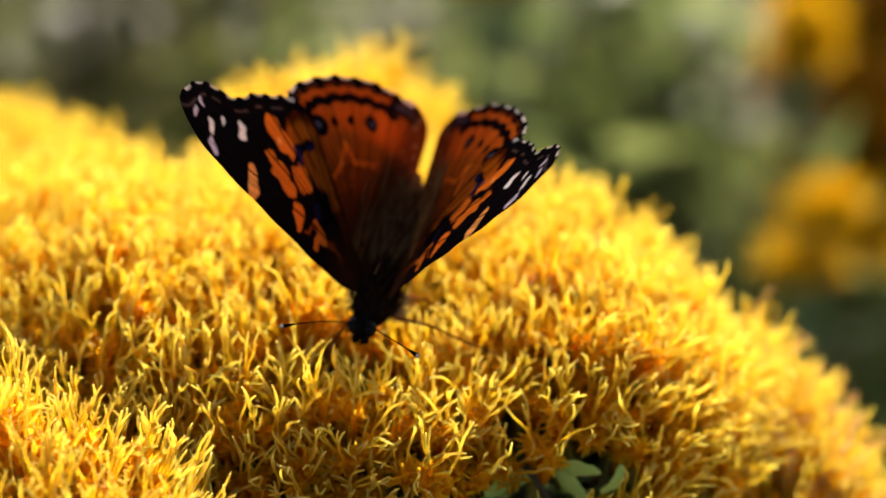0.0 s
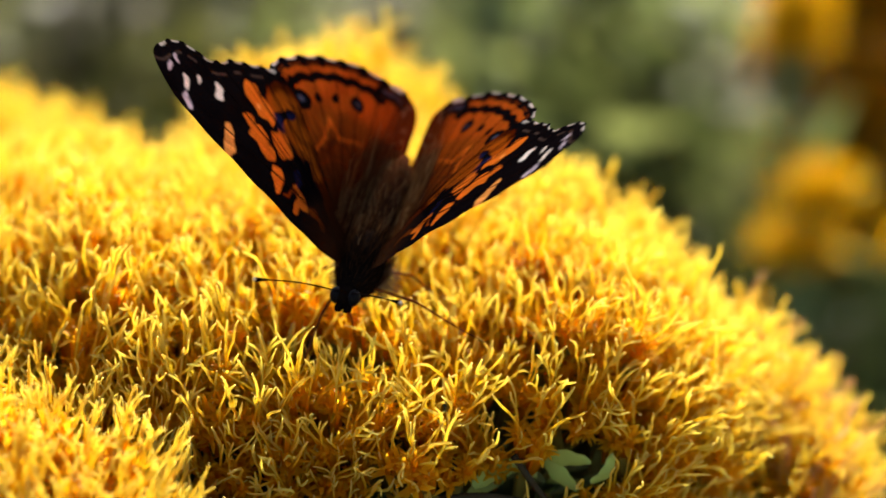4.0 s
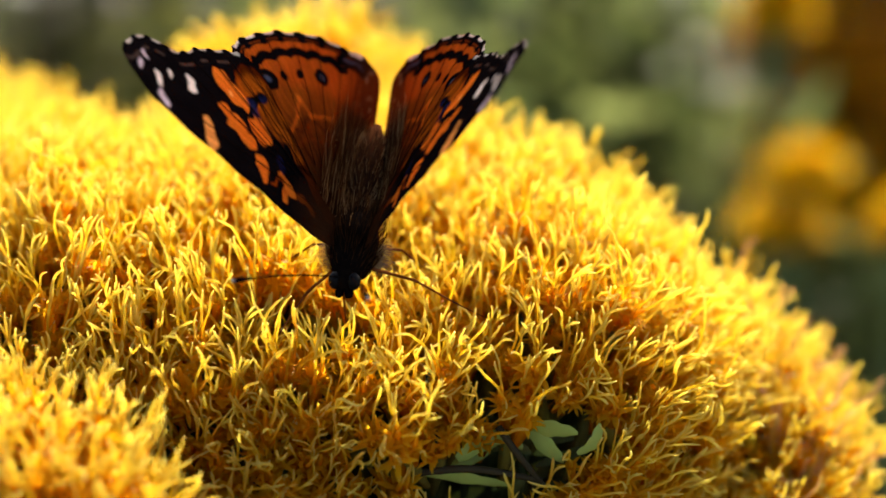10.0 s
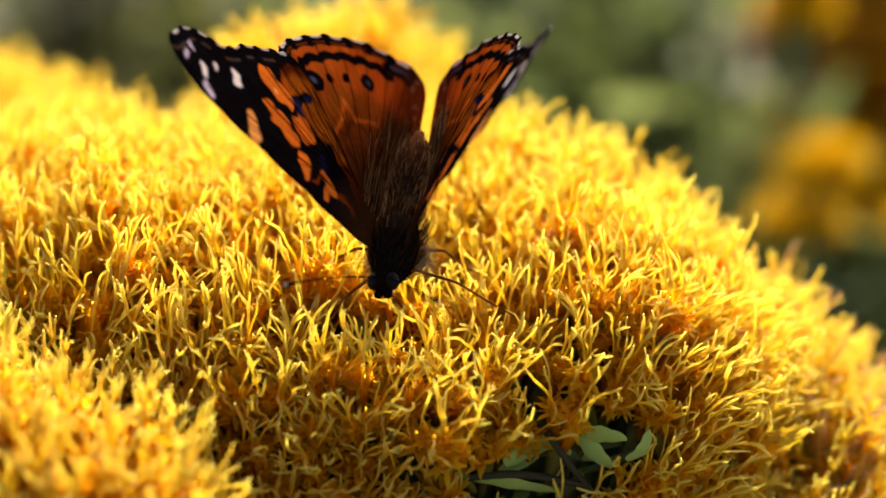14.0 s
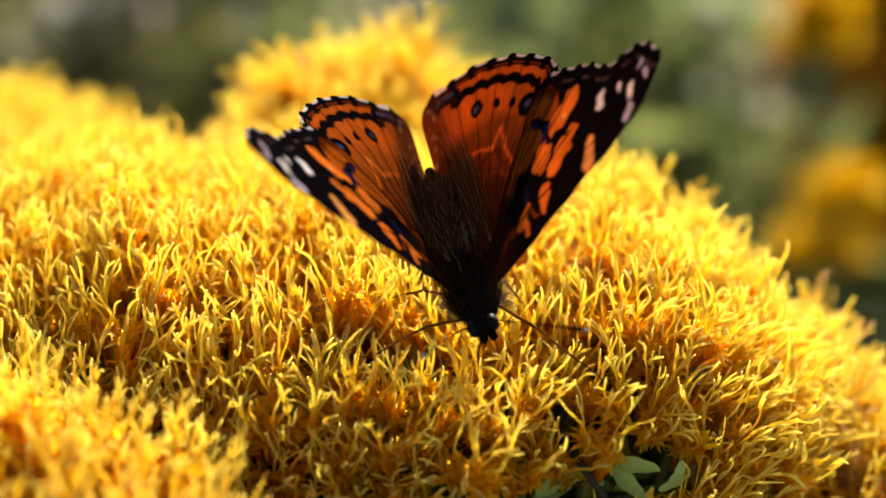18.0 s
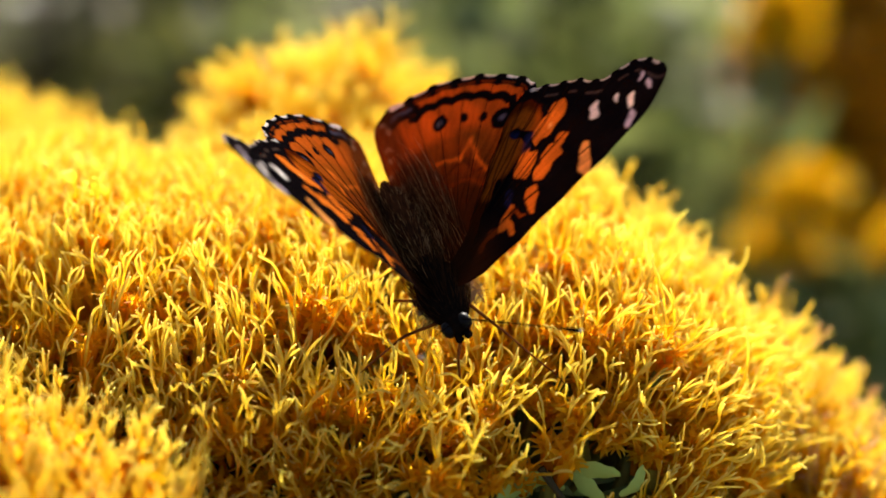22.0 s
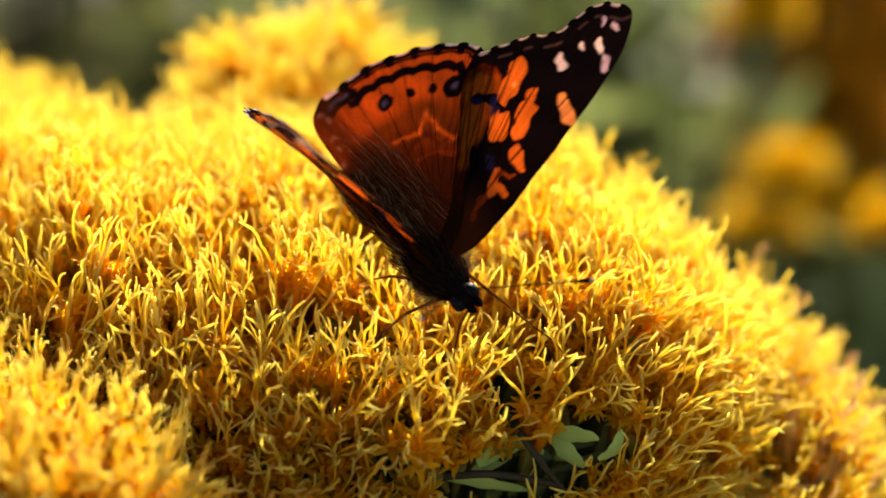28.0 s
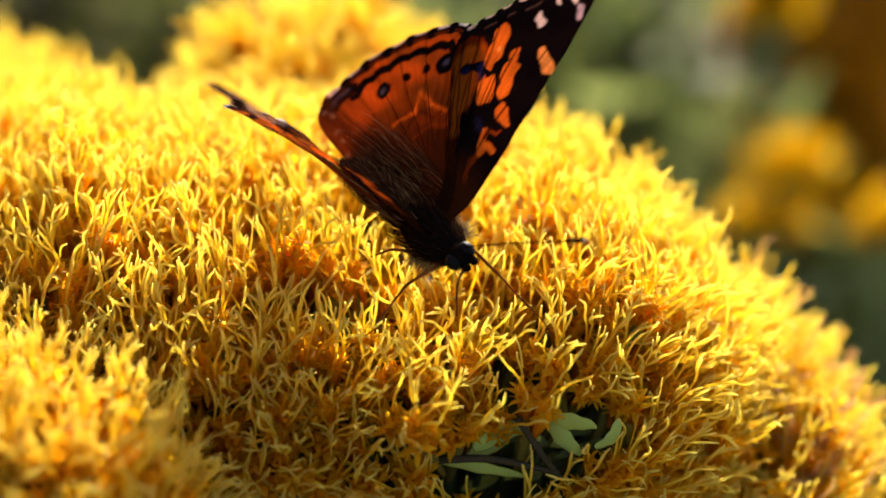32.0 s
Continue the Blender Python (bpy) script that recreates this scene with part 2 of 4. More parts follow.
def spline(points, n):
    """Even points along a smooth curve through the given ones."""
    p = np.asarray(points, float)
    ends = np.vstack([2 * p[0] - p[1], p, 2 * p[-1] - p[-2]])
    out = []
    for i in range(1, len(ends) - 2):
        a, b, c, d = ends[i - 1:i + 3]
        t = np.linspace(0, 1, 24, endpoint=False)[:, None]
        out.append(0.5 * (2 * b + (c - a) * t + (2 * a - 5 * b + 4 * c - d) * t ** 2 + (3 * b - a - 3 * c + d) * t ** 3))
    out = np.vstack(out + [p[-1:]])
    run = np.concatenate([[0], np.cumsum(np.linalg.norm(np.diff(out, axis=0), axis=1))])
    at = np.linspace(0, run[-1], n)
    return np.stack([np.interp(at, run, out[:, k]) for k in range(out.shape[1])], 1)


# ---------------------------------------------------------------- ground
def build_ground():
    edge, n = 60.0, 60
    g = np.linspace(-1, 1, n)
    g = np.sign(g) * np.abs(g) ** 3 * edge
    x, y = np.meshgrid(g, g, indexing="ij")
    z = np.array([[0.02 * noise.noise((a * 1.7, b * 1.7, 0)) for b in g] for a in g])
    i, j = np.meshgrid(np.arange(n - 1), np.arange(n - 1), indexing="ij")
    quads = np.stack([i * n + j, (i + 1) * n + j, (i + 1) * n + j + 1, i * n + j + 1], -1).reshape(-1, 4)
    me = mesh_of("ground", np.stack([x, y, z], -1).reshape(-1, 3), quads, smooth=True)
    me.materials.append(SOIL)
    tagged(new("ground", me), "dry brown soil below the flowering shrub", "ground", kind="structure")


build_ground()


# ---------------------------------------------------------------- florets
def floret_shape(rng, threads=True):
    """One floret: a tube, five pointed lobes in a star, and a style that forks into curled threads; its base at 0, along z, in millimetres."""
    pile = Pile()
    v, q = tube([(0, 0, -4.0), (0, 0, -1.2), (0, 0, 0)], [0.3, 0.42, 0.6], 5)
    pile.add(v, q, np.repeat([0.0, 0.25, 0.4], 5))
    size = rng.uniform(0.85, 1.4)
    up = np.array([0, 0, 1.0])
    for k in range(5):
        turn = 2 * np.pi * (k + rng.uniform(-0.15, 0.15)) / 5
        out, side = np.array([np.cos(turn), np.sin(turn), 0]), np.array([-np.sin(turn), np.cos(turn), 0])
        lift, droop = rng.uniform(0.1, 0.7), rng.uniform(0.1, 0.7)
        pts, along = [], []
        for at, wide, tone in ((0.0, 0.24, 0.3), (0.5, 0.24, 0.42), (1.0, 0.03, 0.6)):
            mid = 0.48 * out + out * size * at + up * size * (lift * at - droop * at * at * 0.6)
            pts += [mid - side * wide * size * 0.72, mid - up * wide * 0.35, mid + side * wide * size * 0.72]
            along += [tone] * 3
        pile.add(np.array(pts), [[3 * r + c, 3 * r + c + 1, 3 * r + c + 4, 3 * r + c + 3] for r in range(2) for c in range(2)], np.array(along))
    height = rng.uniform(0.6, 1.3)
    v, q = tube([(0, 0, -0.3), (0, 0, height * 0.6), (0.08, 0, height)], [0.2, 0.2, 0.12], 5)
    pile.add(v, q, np.repeat([0.35, 0.5, 0.62], 5))
    if threads:
        turn, curl = rng.uniform(0, 2 * np.pi), rng.uniform(-0.6, 0.8)
        out, long = np.array([np.cos(turn), np.sin(turn), 0]), rng.uniform(1.3, 3.3)
        s = np.linspace(0, 1, 5)[:, None]
        trunk = np.array([0, 0, height * 0.5]) + long * (s * up + out * (rng.uniform(0.0, 0.25) * s + curl * s * s * 0.45))
        v, q = tube(trunk, np.array([0.12, 0.112, 0.112, 0.118, 0.125]), 5)
        pile.add(v, q, np.repeat(np.linspace(0.5, 0.78, 5), 5))
        way = unit(trunk[-1] - trunk[-2])
        fork = unit(np.cross(way, rng.normal(size=3)))
        for k in range(2 if rng.random() < 0.75 else 1):
            sign = 1 - 2 * k
            reach, bend = rng.uniform(1.6, 3.9), rng.uniform(-0.35, 0.5)
            wave = np.cross(way, fork) * rng.uniform(-0.4, 0.4)
            branch = trunk[-1] + reach * (s * way * (1 - 0.18 * s) + fork * sign * (rng.uniform(0.02, 0.14) * s + bend * s * s * 0.5) + wave * np.sin(s * rng.uniform(2.0, 4.5)) * 0.5)
            thick = rng.uniform(0.85, 1.15)
            v, q = tube(branch, np.array([0.118, 0.112, 0.116, 0.112, 0.06]) * thick, 5)
            pile.add(v, q, np.repeat(np.linspace(0.74, 1.0, 5), 5))
    return np.concatenate(pile.verts), np.concatenate(pile.quads), np.concatenate(pile.along)


shape_rng = np.random.default_rng(11)
SHAPES = [floret_shape(shape_rng, threads=k % 20 < 15) for k in range(40)]
SHAPE_MESHES = [mesh_of("floret", v * MM, q, a) for v, q, a in SHAPES]


def frames(way, rng):
    """Turned frames whose third axis is way."""
    way = unit(way)
    a = unit(np.cross(way, unit(rng.normal(size=way.shape))))
    return np.stack([a, np.cross(way, a), way], -1)


def floret_pile(name, at, way, size, rng):
    """All florets of a cluster in one mesh."""
    turn = frames(way, rng)
    which = rng.integers(0, len(SHAPES), len(at))
    verts, quads, along, count = [], [], [], 0
    for k, (v, q, a) in enumerate(SHAPES):
        pick = which == k
        n = int(pick.sum())
        if not n:
            continue
        placed = np.einsum("nij,vj->nvi", turn[pick], v * MM) * size[pick][:, None, None] + at[pick][:, None]
        verts.append(placed.reshape(-1, 3))
        quads.append((q[None] + (np.arange(n) * len(v))[:, None, None] + count).reshape(-1, 4))
        along.append(np.tile(a, n))
        count += n * len(v)
    return mesh_of(name, np.concatenate(verts), np.concatenate(quads), np.concatenate(along))


# Lobes of flower clusters: centre and half-sizes in millimetres, a roundness exponent.
def lobe_side(p, lobe):
    (c, r, e) = lobe
    return (np.abs((p - np.array(c)) / np.array(r)) ** e).sum(-1)


def heads_on(lobes, spacing, rng, low):
    """Places and normals of flower heads over the outer surface of joined lobes."""
    spots, ways = [], []
    for k, lobe in enumerate(lobes):
        c, r, e = np.array(lobe[0]), np.array(lobe[1]), lobe[2]
        area = 4 * np.pi * ((r[0] * r[1]) ** 1.6 / 3 + (r[0] * r[2]) ** 1.6 / 3 + (r[1] * r[2]) ** 1.6 / 3) ** (1 / 1.6)
        n = int(area / spacing ** 2 * 14)
        d = unit(rng.normal(size=(n, 3)) * r)
        scale = (np.abs(d / r) ** e).sum(1) ** (-1 / e)
        p = c + d * scale[:, None]
        normal = unit(np.sign(d) * np.abs(d / r) ** (e - 1) / r)
        keep = p[:, 2] > c[2] - low * r[2]
        for j, other in enumerate(lobes):
            if j != k:
                keep &= lobe_side(p, other) > 0.97
        spots.append(p[keep])
        ways.append(normal[keep])
    spots, ways = np.concatenate(spots), np.concatenate(ways)
    order = rng.permutation(len(spots))
    cells, chosen = {}, []
    for i in order:
        key = tuple((spots[i] // spacing).astype(int))
        near = [m for a in (-1, 0, 1) for b in (-1, 0, 1) for h in (-1, 0, 1) for m in cells.get((key[0] + a, key[1] + b, key[2] + h), ())]
        if near and (((spots[near] - spots[i]) ** 2).sum(1) < (0.8 * spacing) ** 2).any():
            continue
        cells.setdefault(key, []).append(i)
        chosen.append(i)
    return spots[chosen], ways[chosen]


def florets_of(spots, ways, per_head, rng, dip=None, rise=0.7):
    """Florets spread out from each head: places (m), directions and sizes."""
    lump = np.array([noise.noise(Vector(p) * 0.16) * 2.4 + noise.noise(Vector(p) * 0.05) * 2.2 for p in spots])
    spots = spots + ways * lump[:, None]
    if dip is not None:
        spots = spots - np.array([0, 0, 1.0]) * dip(spots)[:, None]
    lean = unit(ways * 0.75 + np.array([0, 0, rise]) + rng.normal(size=ways.shape) * 0.3)
    spots = spots + lean * (rng.uniform(0.6, 2.8, (len(spots), 1)) * (rng.random((len(spots), 1)) < 0.22))
    at, way = [], []
    for k in range(per_head):
        side = unit(np.cross(lean, rng.normal(size=lean.shape)))
        at.append(spots + side * rng.uniform(0.4, 1.9, (len(spots), 1)) + lean * rng.uniform(-1.3, 0.8, (len(spots), 1)))
        way.append(unit(lean + side * rng.uniform(0.05, 0.5, (len(spots), 1))))
    at, way = np.concatenate(at) * MM, np.concatenate(way)
    return spots * MM, lean, at, way, rng.uniform(0.8, 1.2, len(at))


def cups_and_stalks(spots, lean, hub, rng, every=1):
    """Bract cups below the heads, and stalks that run from the hub to them."""
    cups, stalks = Pile(), Pile()
    for p, d in zip(spots, lean):
        d = unit(d)
        v, q = tube([p - d * 0.0105, p - d * 0.008, p - d * 0.0045, p - d * 0.0022], [0.0003, 0.00055, 0.0008, 0.0008], 5)
        cups.add(v, q)
    for p, d in list(zip(spots, lean))[::every]:
        start = np.array(hub) * MM + rng.normal(size=3) * 0.003
        end = p - d * 0.0105
        s = np.linspace(0, 1, 6)[:, None]
        path = start * (1 - s) ** 2 + (0.5 * (start + end) + np.array([0, 0, -0.008])) * 2 * s * (1 - s) + end * s ** 2
        v, q = tube(path, np.linspace(0.0008, 0.0004, 6), 5)
        stalks.add(v, q)
    return cups, stalks


def cluster(name, label, lobes, hub, seed, spacing=2.7, per_head=5, low=0.55, singles=0, gap=None, foot=None, mat=None, every=2, dry=None, category="flower cluster", size=1.0, dip=None):
    """A flowering head of the shrub on its stem: florets, bract cups, stalks and stem."""
    mat = mat or FLORET
    rng = np.random.default_rng(seed)
    spots, ways = heads_on(lobes, spacing, rng, low)
    if gap is not None:
        keep = gap(spots)
        spots, ways = spots[keep], ways[keep]
    heads, lean, at, way, sizes = florets_of(spots, ways, per_head, rng, dip)
    sizes *= size
    foot = foot or (hub[0] * MM * 1.1, hub[1] * MM + 0.03, 0.0)
    top = thing(name, label, category, foot, group="flower clusters of the shrubs")
    alone = np.zeros(len(at), bool)
    if singles:
        score = (at[:, 1] + 0.016) ** 2 + (at[:, 2] - 0.892) ** 2 + (0.5 * (at[:, 0] - 0.002)) ** 2
        alone[np.argsort(score)[:singles]] = True
    wither = dry(at) & (rng.random(len(at)) < 0.14) if dry else np.zeros(len(at), bool)
    offset = np.array(foot)
    pick = ~alone & ~wither
    part("flower_mass", floret_pile("flower_mass", at[pick] - offset, way[pick], sizes[pick], rng), mat, top, kind="stuff")
    if wither.any():
        part("withered_mass", floret_pile("withered_mass", at[wither] - offset, way[wither], sizes[wither] * 1.1, rng), DRY, top, "withered pale brown florets", kind="stuff")
    cups, stalks = cups_and_stalks(heads - offset, lean, np.array(hub) - offset / MM, rng, every)
    part("bract_mass", cups.mesh("bract_mass"), BRACT, top, "narrow olive bract cups", kind="stuff")
    part("stalk_mass", stalks.mesh("stalk_mass"), STEM, top, "thin grey-green stalks", kind="stuff")
    s = np.linspace(0, 1, 12)[:, None]
    path = (np.array(hub) * MM - offset) * s + np.array([0.02, 0.012, 0]) * np.sin(s * 3.1) * (1 - s)
    v, q = tube(path, np.linspace(0.005, 0.0016, 12), 8)
    part("stem", mesh_of("stem", v, q, smooth=True), STEM, top)
    if singles:
        turn = frames(way[alone], rng)
        for p, m, size in zip(at[alone], turn, sizes[alone]):
            me = SHAPE_MESHES[int(rng.integers(0, len(SHAPE_MESHES)))]
            if not me.materials:
                me.materials.append(FLORET_PIECE)
            ob = part("floret", me, None, top)
            ob.matrix_basis = Matrix.Translation(Vector(p - offset)) @ Matrix(m.tolist()).to_4x4() @ Matrix.Scale(size, 4)
    return top


def gap_in_front(p):
    """The hollow under the front rim, through which leaves and stalks show, and two small gaps above it."""
    front = p[:, 1] < 2
    open_at = np.zeros(len(p), bool)
    for x, z, a, b in ((10.0, 882.4, 7.0, 2.9), (4.8, 880.4, 5.0, 2.4), (4.4, 888.2, 1.0, 0.9), (-1.0, 895.6, 3.0, 2.0)):
        open_at |= front & (((p[:, 0] - x) / a) ** 2 + ((p[:, 2] - z) / b) ** 2 < 1)
    return ~open_at & ((p[:, 1] < 4) | (p[:, 2] > 877) | (p[:, 0] > 20))


MAIN = [((-21, 14, 873.6), (50, 34, 21.5), 2.9), ((11, 16, 870.6), (18.6, 27, 20.6), 2.5), ((29, 20, 864.2), (11, 14, 17), 2.2), ((35, 13, 860.6), (8.5, 14, 13.2), 2.2)]
big = cluster("flower_cluster", "dense golden yellow flower cluster with thread-like styles", MAIN, (0, 14, 845), 3, spacing=3.0, per_head=10, singles=300, size=1.0, gap=gap_in_front,
        dry=lambda p: (p[:, 0] > 0.033) & (p[:, 2] > 0.866),
        dip=lambda p: 4.2 * np.exp(-((p[:, 0] + 1.5) / 9) ** 2 - ((p[:, 1] + 1) / 12) ** 2) + 5.0 * np.exp(-((p[:, 0] + 38) / 6) ** 2 - ((p[:, 1] + 8) / 7) ** 2))
cluster("flower_cluster", "small golden yellow flower cluster before the large one", [((-36, -30, 881), (17, 11, 11.5), 2.2)], (-32, -31, 850), 4, low=0.7, spacing=3.1, per_head=9)
cluster("flower_cluster", "rounded yellow flower cluster behind the large one", [((-13, 60, 885.6), (14.5, 21, 10.5), 2.0)], (-14, 60, 850), 5, spacing=3.1, per_head=9)
cluster("flower_cluster", "yellow flower cluster at the far side of the shrub", [((-60, 72, 875.5), (22, 24, 9.5), 2.2)], (-56, 72, 845), 6, spacing=3.1, per_head=9)



def hollow_leaves(top):
    """Pale green leaves and dark twigs of the shrub in the hollow under the front rim."""
    foot = np.array(top.location)
    for mat, name, line, wide in (
            (PALE_LEAF, "leaf", ((4.0, -15.0, 881.2), (6.2, -14.5, 882.5), (8.2, -14.0, 882.7), (9.8, -13.5, 881.5)), 1.3),
            (LEAF_GREEN, "leaf", ((6.4, -12.5, 881.1), (8.6, -13.0, 881.5), (10.6, -13.0, 880.7)), 1.1),
            (PALE_LEAF, "leaf", ((10.0, -14.0, 884.0), (12.0, -14.5, 883.8), (14.6, -14.0, 883.1)), 1.15),
            (PALE_LEAF, "leaf", ((10.4, -13.5, 883.4), (11.8, -14.0, 881.9), (13.4, -14.0, 880.3)), 1.0),
            (PALE_LEAF, "leaf", ((14.6, -14.5, 881.3), (16.0, -14.5, 882.3), (16.6, -14.0, 884.0)), 0.7),
            (PALE_LEAF, "leaf", ((0.8, -15.0, 880.0), (4.4, -15.0, 879.4), (8.8, -14.5, 878.3)), 0.8),
            (LEAF_GREEN, "leaf", ((8.6, -14.5, 877.5), (9.6, -15.0, 878.9), (10.0, -15.0, 879.9)), 0.6),
            (TWIG, "twig", ((7.6, -15.5, 884.5), (9.4, -16.0, 881.9), (11.6, -16.0, 878.9)), 0.32),
            (TWIG, "twig", ((0.2, -16.0, 880.5), (5.6, -16.2, 880.8), (11.4, -16.0, 879.5)), 0.36)):
        mid = spline(line, 12)
        way = unit(np.gradient(mid, axis=0))
        if name == "twig":
            v, q = tube(mid, np.linspace(1.1, 0.8, 12) * wide, 7)
            part("twig", mesh_of("twig", v * MM - foot, q, smooth=True), mat, top, "dark thin twig")
            continue
        side = unit(np.cross(way, np.array([0, 1.0, 0.35])))
        face = np.cross(side, way)
        s = np.linspace(0, 1, 12)[:, None]
        half = 0.85 * wide * np.sin(np.pi * np.clip(s * 0.88 + 0.09, 0, 1)) ** 0.75 * (1 + 0.12 * np.sin(s * 17))
        rows = np.concatenate([np.stack([mid - side * half, mid - face * 0.25 * wide, mid + side * half], 1).reshape(-1, 3),
                               np.stack([mid - side * half, mid - face * (0.25 * wide - 0.12), mid + side * half], 1).reshape(-1, 3)])
        quads = [[3 * i + j + o, 3 * i + j + 1 + o, 3 * i + j + 4 + o, 3 * i + j + 3 + o] for o in (0, 36) for i in range(11) for j in range(2)]
        part("leaf", mesh_of("leaf", rows * MM - foot, quads, smooth=True), mat, top, "narrow pale green leaf" if mat is PALE_LEAF else "darker green leaf")


hollow_leaves(big)


def inner_leaves(top):
    """Short green leaves on the stalks deeper in the hollow."""
    rng = np.random.default_rng(91)
    foot = np.array(top.location)
    for k in range(34):
        at = np.array([rng.uniform(0, 18), rng.uniform(-12, -3), rng.uniform(872, 882)])
        way = unit(np.array([rng.normal(), rng.normal() * 0.5, rng.uniform(0.0, 1.0)]))
        side = unit(np.cross(way, rng.normal(size=3)))
        s = np.linspace(0, 1, 7)[:, None]
        mid = at + way * rng.uniform(3.5, 7.0) * s + np.cross(way, side) * rng.uniform(-1.2, 1.2) * s * s
        half = rng.uniform(0.4, 0.9) * np.sin(np.pi * np.clip(s * 0.9 + 0.06, 0, 1)) ** 0.8
        rows = np.stack([mid - side * half, mid - np.cross(side, way) * 0.18, mid + side * half], 1).reshape(-1, 3)
        quads = [[3 * i + j, 3 * i + j + 1, 3 * i + j + 4, 3 * i + j + 3] for i in range(6) for j in range(2)]
        part("leaf", mesh_of("leaf", rows * MM - foot, quads, smooth=True), LEAF_GREEN if k % 3 else PALE_LEAF, top)


inner_leaves(big)


def sprig(at, seed):
    """A leafy green side shoot of the shrub below the flowers."""
    rng = np.random.default_rng(seed)
    foot = np.array([at[0] * MM, at[1] * MM + 0.02, 0.0])
    top = thing("leafy_shoot", "green leafy side shoot of the flowering shrub", "shoot", foot, "leafy shoots below the flowers")
    tip = np.array(at) * MM - foot
    s = np.linspace(0, 1, 10)[:, None]
    path = tip * s + np.array([0.01, -0.01, 0]) * np.sin(s * 3)
    v, q = tube(path, np.linspace(0.003, 0.0008, 10), 6)
    part("stem", mesh_of("stem", v, q, smooth=True), STEM, top)
    for k in range(26):
        p = tip * rng.uniform(0.93, 1.0)
        way = unit(np.array([rng.normal(), rng.normal(), rng.uniform(0.1, 1.2)]))
        side = unit(np.cross(way, rng.normal(size=3)))
        face = np.cross(side, way)
        long, wide = rng.uniform(0.014, 0.026), rng.uniform(0.0009, 0.0016)
        u = np.linspace(0, 1, 7)[:, None]
        mid = p + way * long * u + face * 0.003 * np.sin(u * 2.6)
        half = wide * np.sin(np.pi * np.clip(u * 0.9 + 0.08, 0, 1)) ** 0.7
        rows = np.stack([mid - side * half, mid - face * 0.0003, mid + side * half], 1).reshape(-1, 3)
        quads = [[3 * i + j, 3 * i + j + 1, 3 * i + j + 4, 3 * i + j + 3] for i in range(6) for j in range(2)]
        part("leaf", mesh_of("leaf", rows, quads, smooth=True), PALE_LEAF, top)


for k, at in enumerate(((0, 34, 848), (14, 40, 846), (26, 32, 850), (8, 52, 842), (-12, 44, 845))):
    sprig(at, 80 + k)

# ---------------------------------------------------------------- far shrubs
FAR = [((125, 460, 745.5), (11, 9, 6)), ((120, 462, 727), (11, 9, 5)), ((115, 460, 803), (8, 8, 13)), ((160, 462, 727), (7, 7, 6)), ((17, 420, 836), (14, 10, 8))]
for k, (at, half) in enumerate(FAR):
    cluster("flower_cluster", "yellow flower cluster of a shrub farther off", [(at, half, 2.1)], (at[0], at[1], at[2] - 22), 40 + k, spacing=3.4, per_head=6, every=4, mat=AMBER, size=1.15)
# clusters whose brown colour stands for shade on yellow flowers
SHADED_FAR = [((196, 750, 710), (46, 25, 32)), ((199, 752, 662), (42, 24, 27)), ((192, 750, 768), (48, 25, 36)), ((206, 756, 624), (28, 22, 19))]
for k, (at, half) in enumerate(SHADED_FAR):
    cluster("flower_cluster", "flower cluster of a shrub farther off, its shade painted in brown", [(at, half, 2.1)], (at[0], at[1], at[2] - 40), 60 + k, spacing=6.8, per_head=7, every=4, mat=SHADED_FLORET, size=2.2)


def leafy_shrub(name, label, box, count, mat, seed, group="shrubs behind the flowers"):
    """A shrub of upright twigs set with narrow leaves, from the ground up."""
    rng = np.random.default_rng(seed)
    (x0, x1), (y0, y1), (z0, z1) = box
    foot = np.array([(x0 + x1) / 2, (y0 + y1) / 2, 0.0])
    top = thing(name, label, "shrub", foot, group)
    twigs, leaves = Pile(), Pile()
    twig_count = count // 40
    for k in range(twig_count):
        end = np.array([rng.uniform(x0, x1), rng.uniform(y0, y1), rng.uniform(z0, z1)]) - foot
        start = np.array([end[0] * 0.25, end[1] * 0.25, 0.0])
        s = np.linspace(0, 1, 7)[:, None]
        path = start + (end - start) * s + np.array([end[0], end[1], 0]) * 0.25 * np.sin(s * np.pi) + rng.normal(size=(7, 3)) * 0.006 * s
        v, q = tube(path, np.linspace(0.004, 0.0012, 7), 5)
        twigs.add(v, q)
        for j in range(40):
            at = rng.uniform(0.45, 1.0) * 6
            i = min(int(at), 5)
            p = path[i] + (path[i + 1] - path[i]) * (at - i) + rng.normal(size=3) * 0.014
            way = unit(np.array([rng.normal(), rng.normal(), rng.uniform(-0.7, 0.9)]))
            side = unit(np.cross(way, rng.normal(size=3)))
            long, wide = rng.uniform(0.02, 0.045), rng.uniform(0.002, 0.0065)
            bow = np.cross(way, side) * long * rng.uniform(-0.2, 0.2)
            pts = [p - side * wide * 0.4, p + side * wide * 0.4, p + way * long * 0.5 + bow - side * wide, p + way * long * 0.5 + bow + side * wide,
                   p + way * long - side * wide * 0.1, p + way * long + side * wide * 0.1]
            leaves.add(np.array(pts), [[0, 1, 3, 2], [2, 3, 5, 4]])
    part("twig_mass", twigs.mesh("twig_mass"), TWIG, top, kind="stuff")
    part("foliage", leaves.mesh("foliage"), mat, top, kind="stuff")
    return top


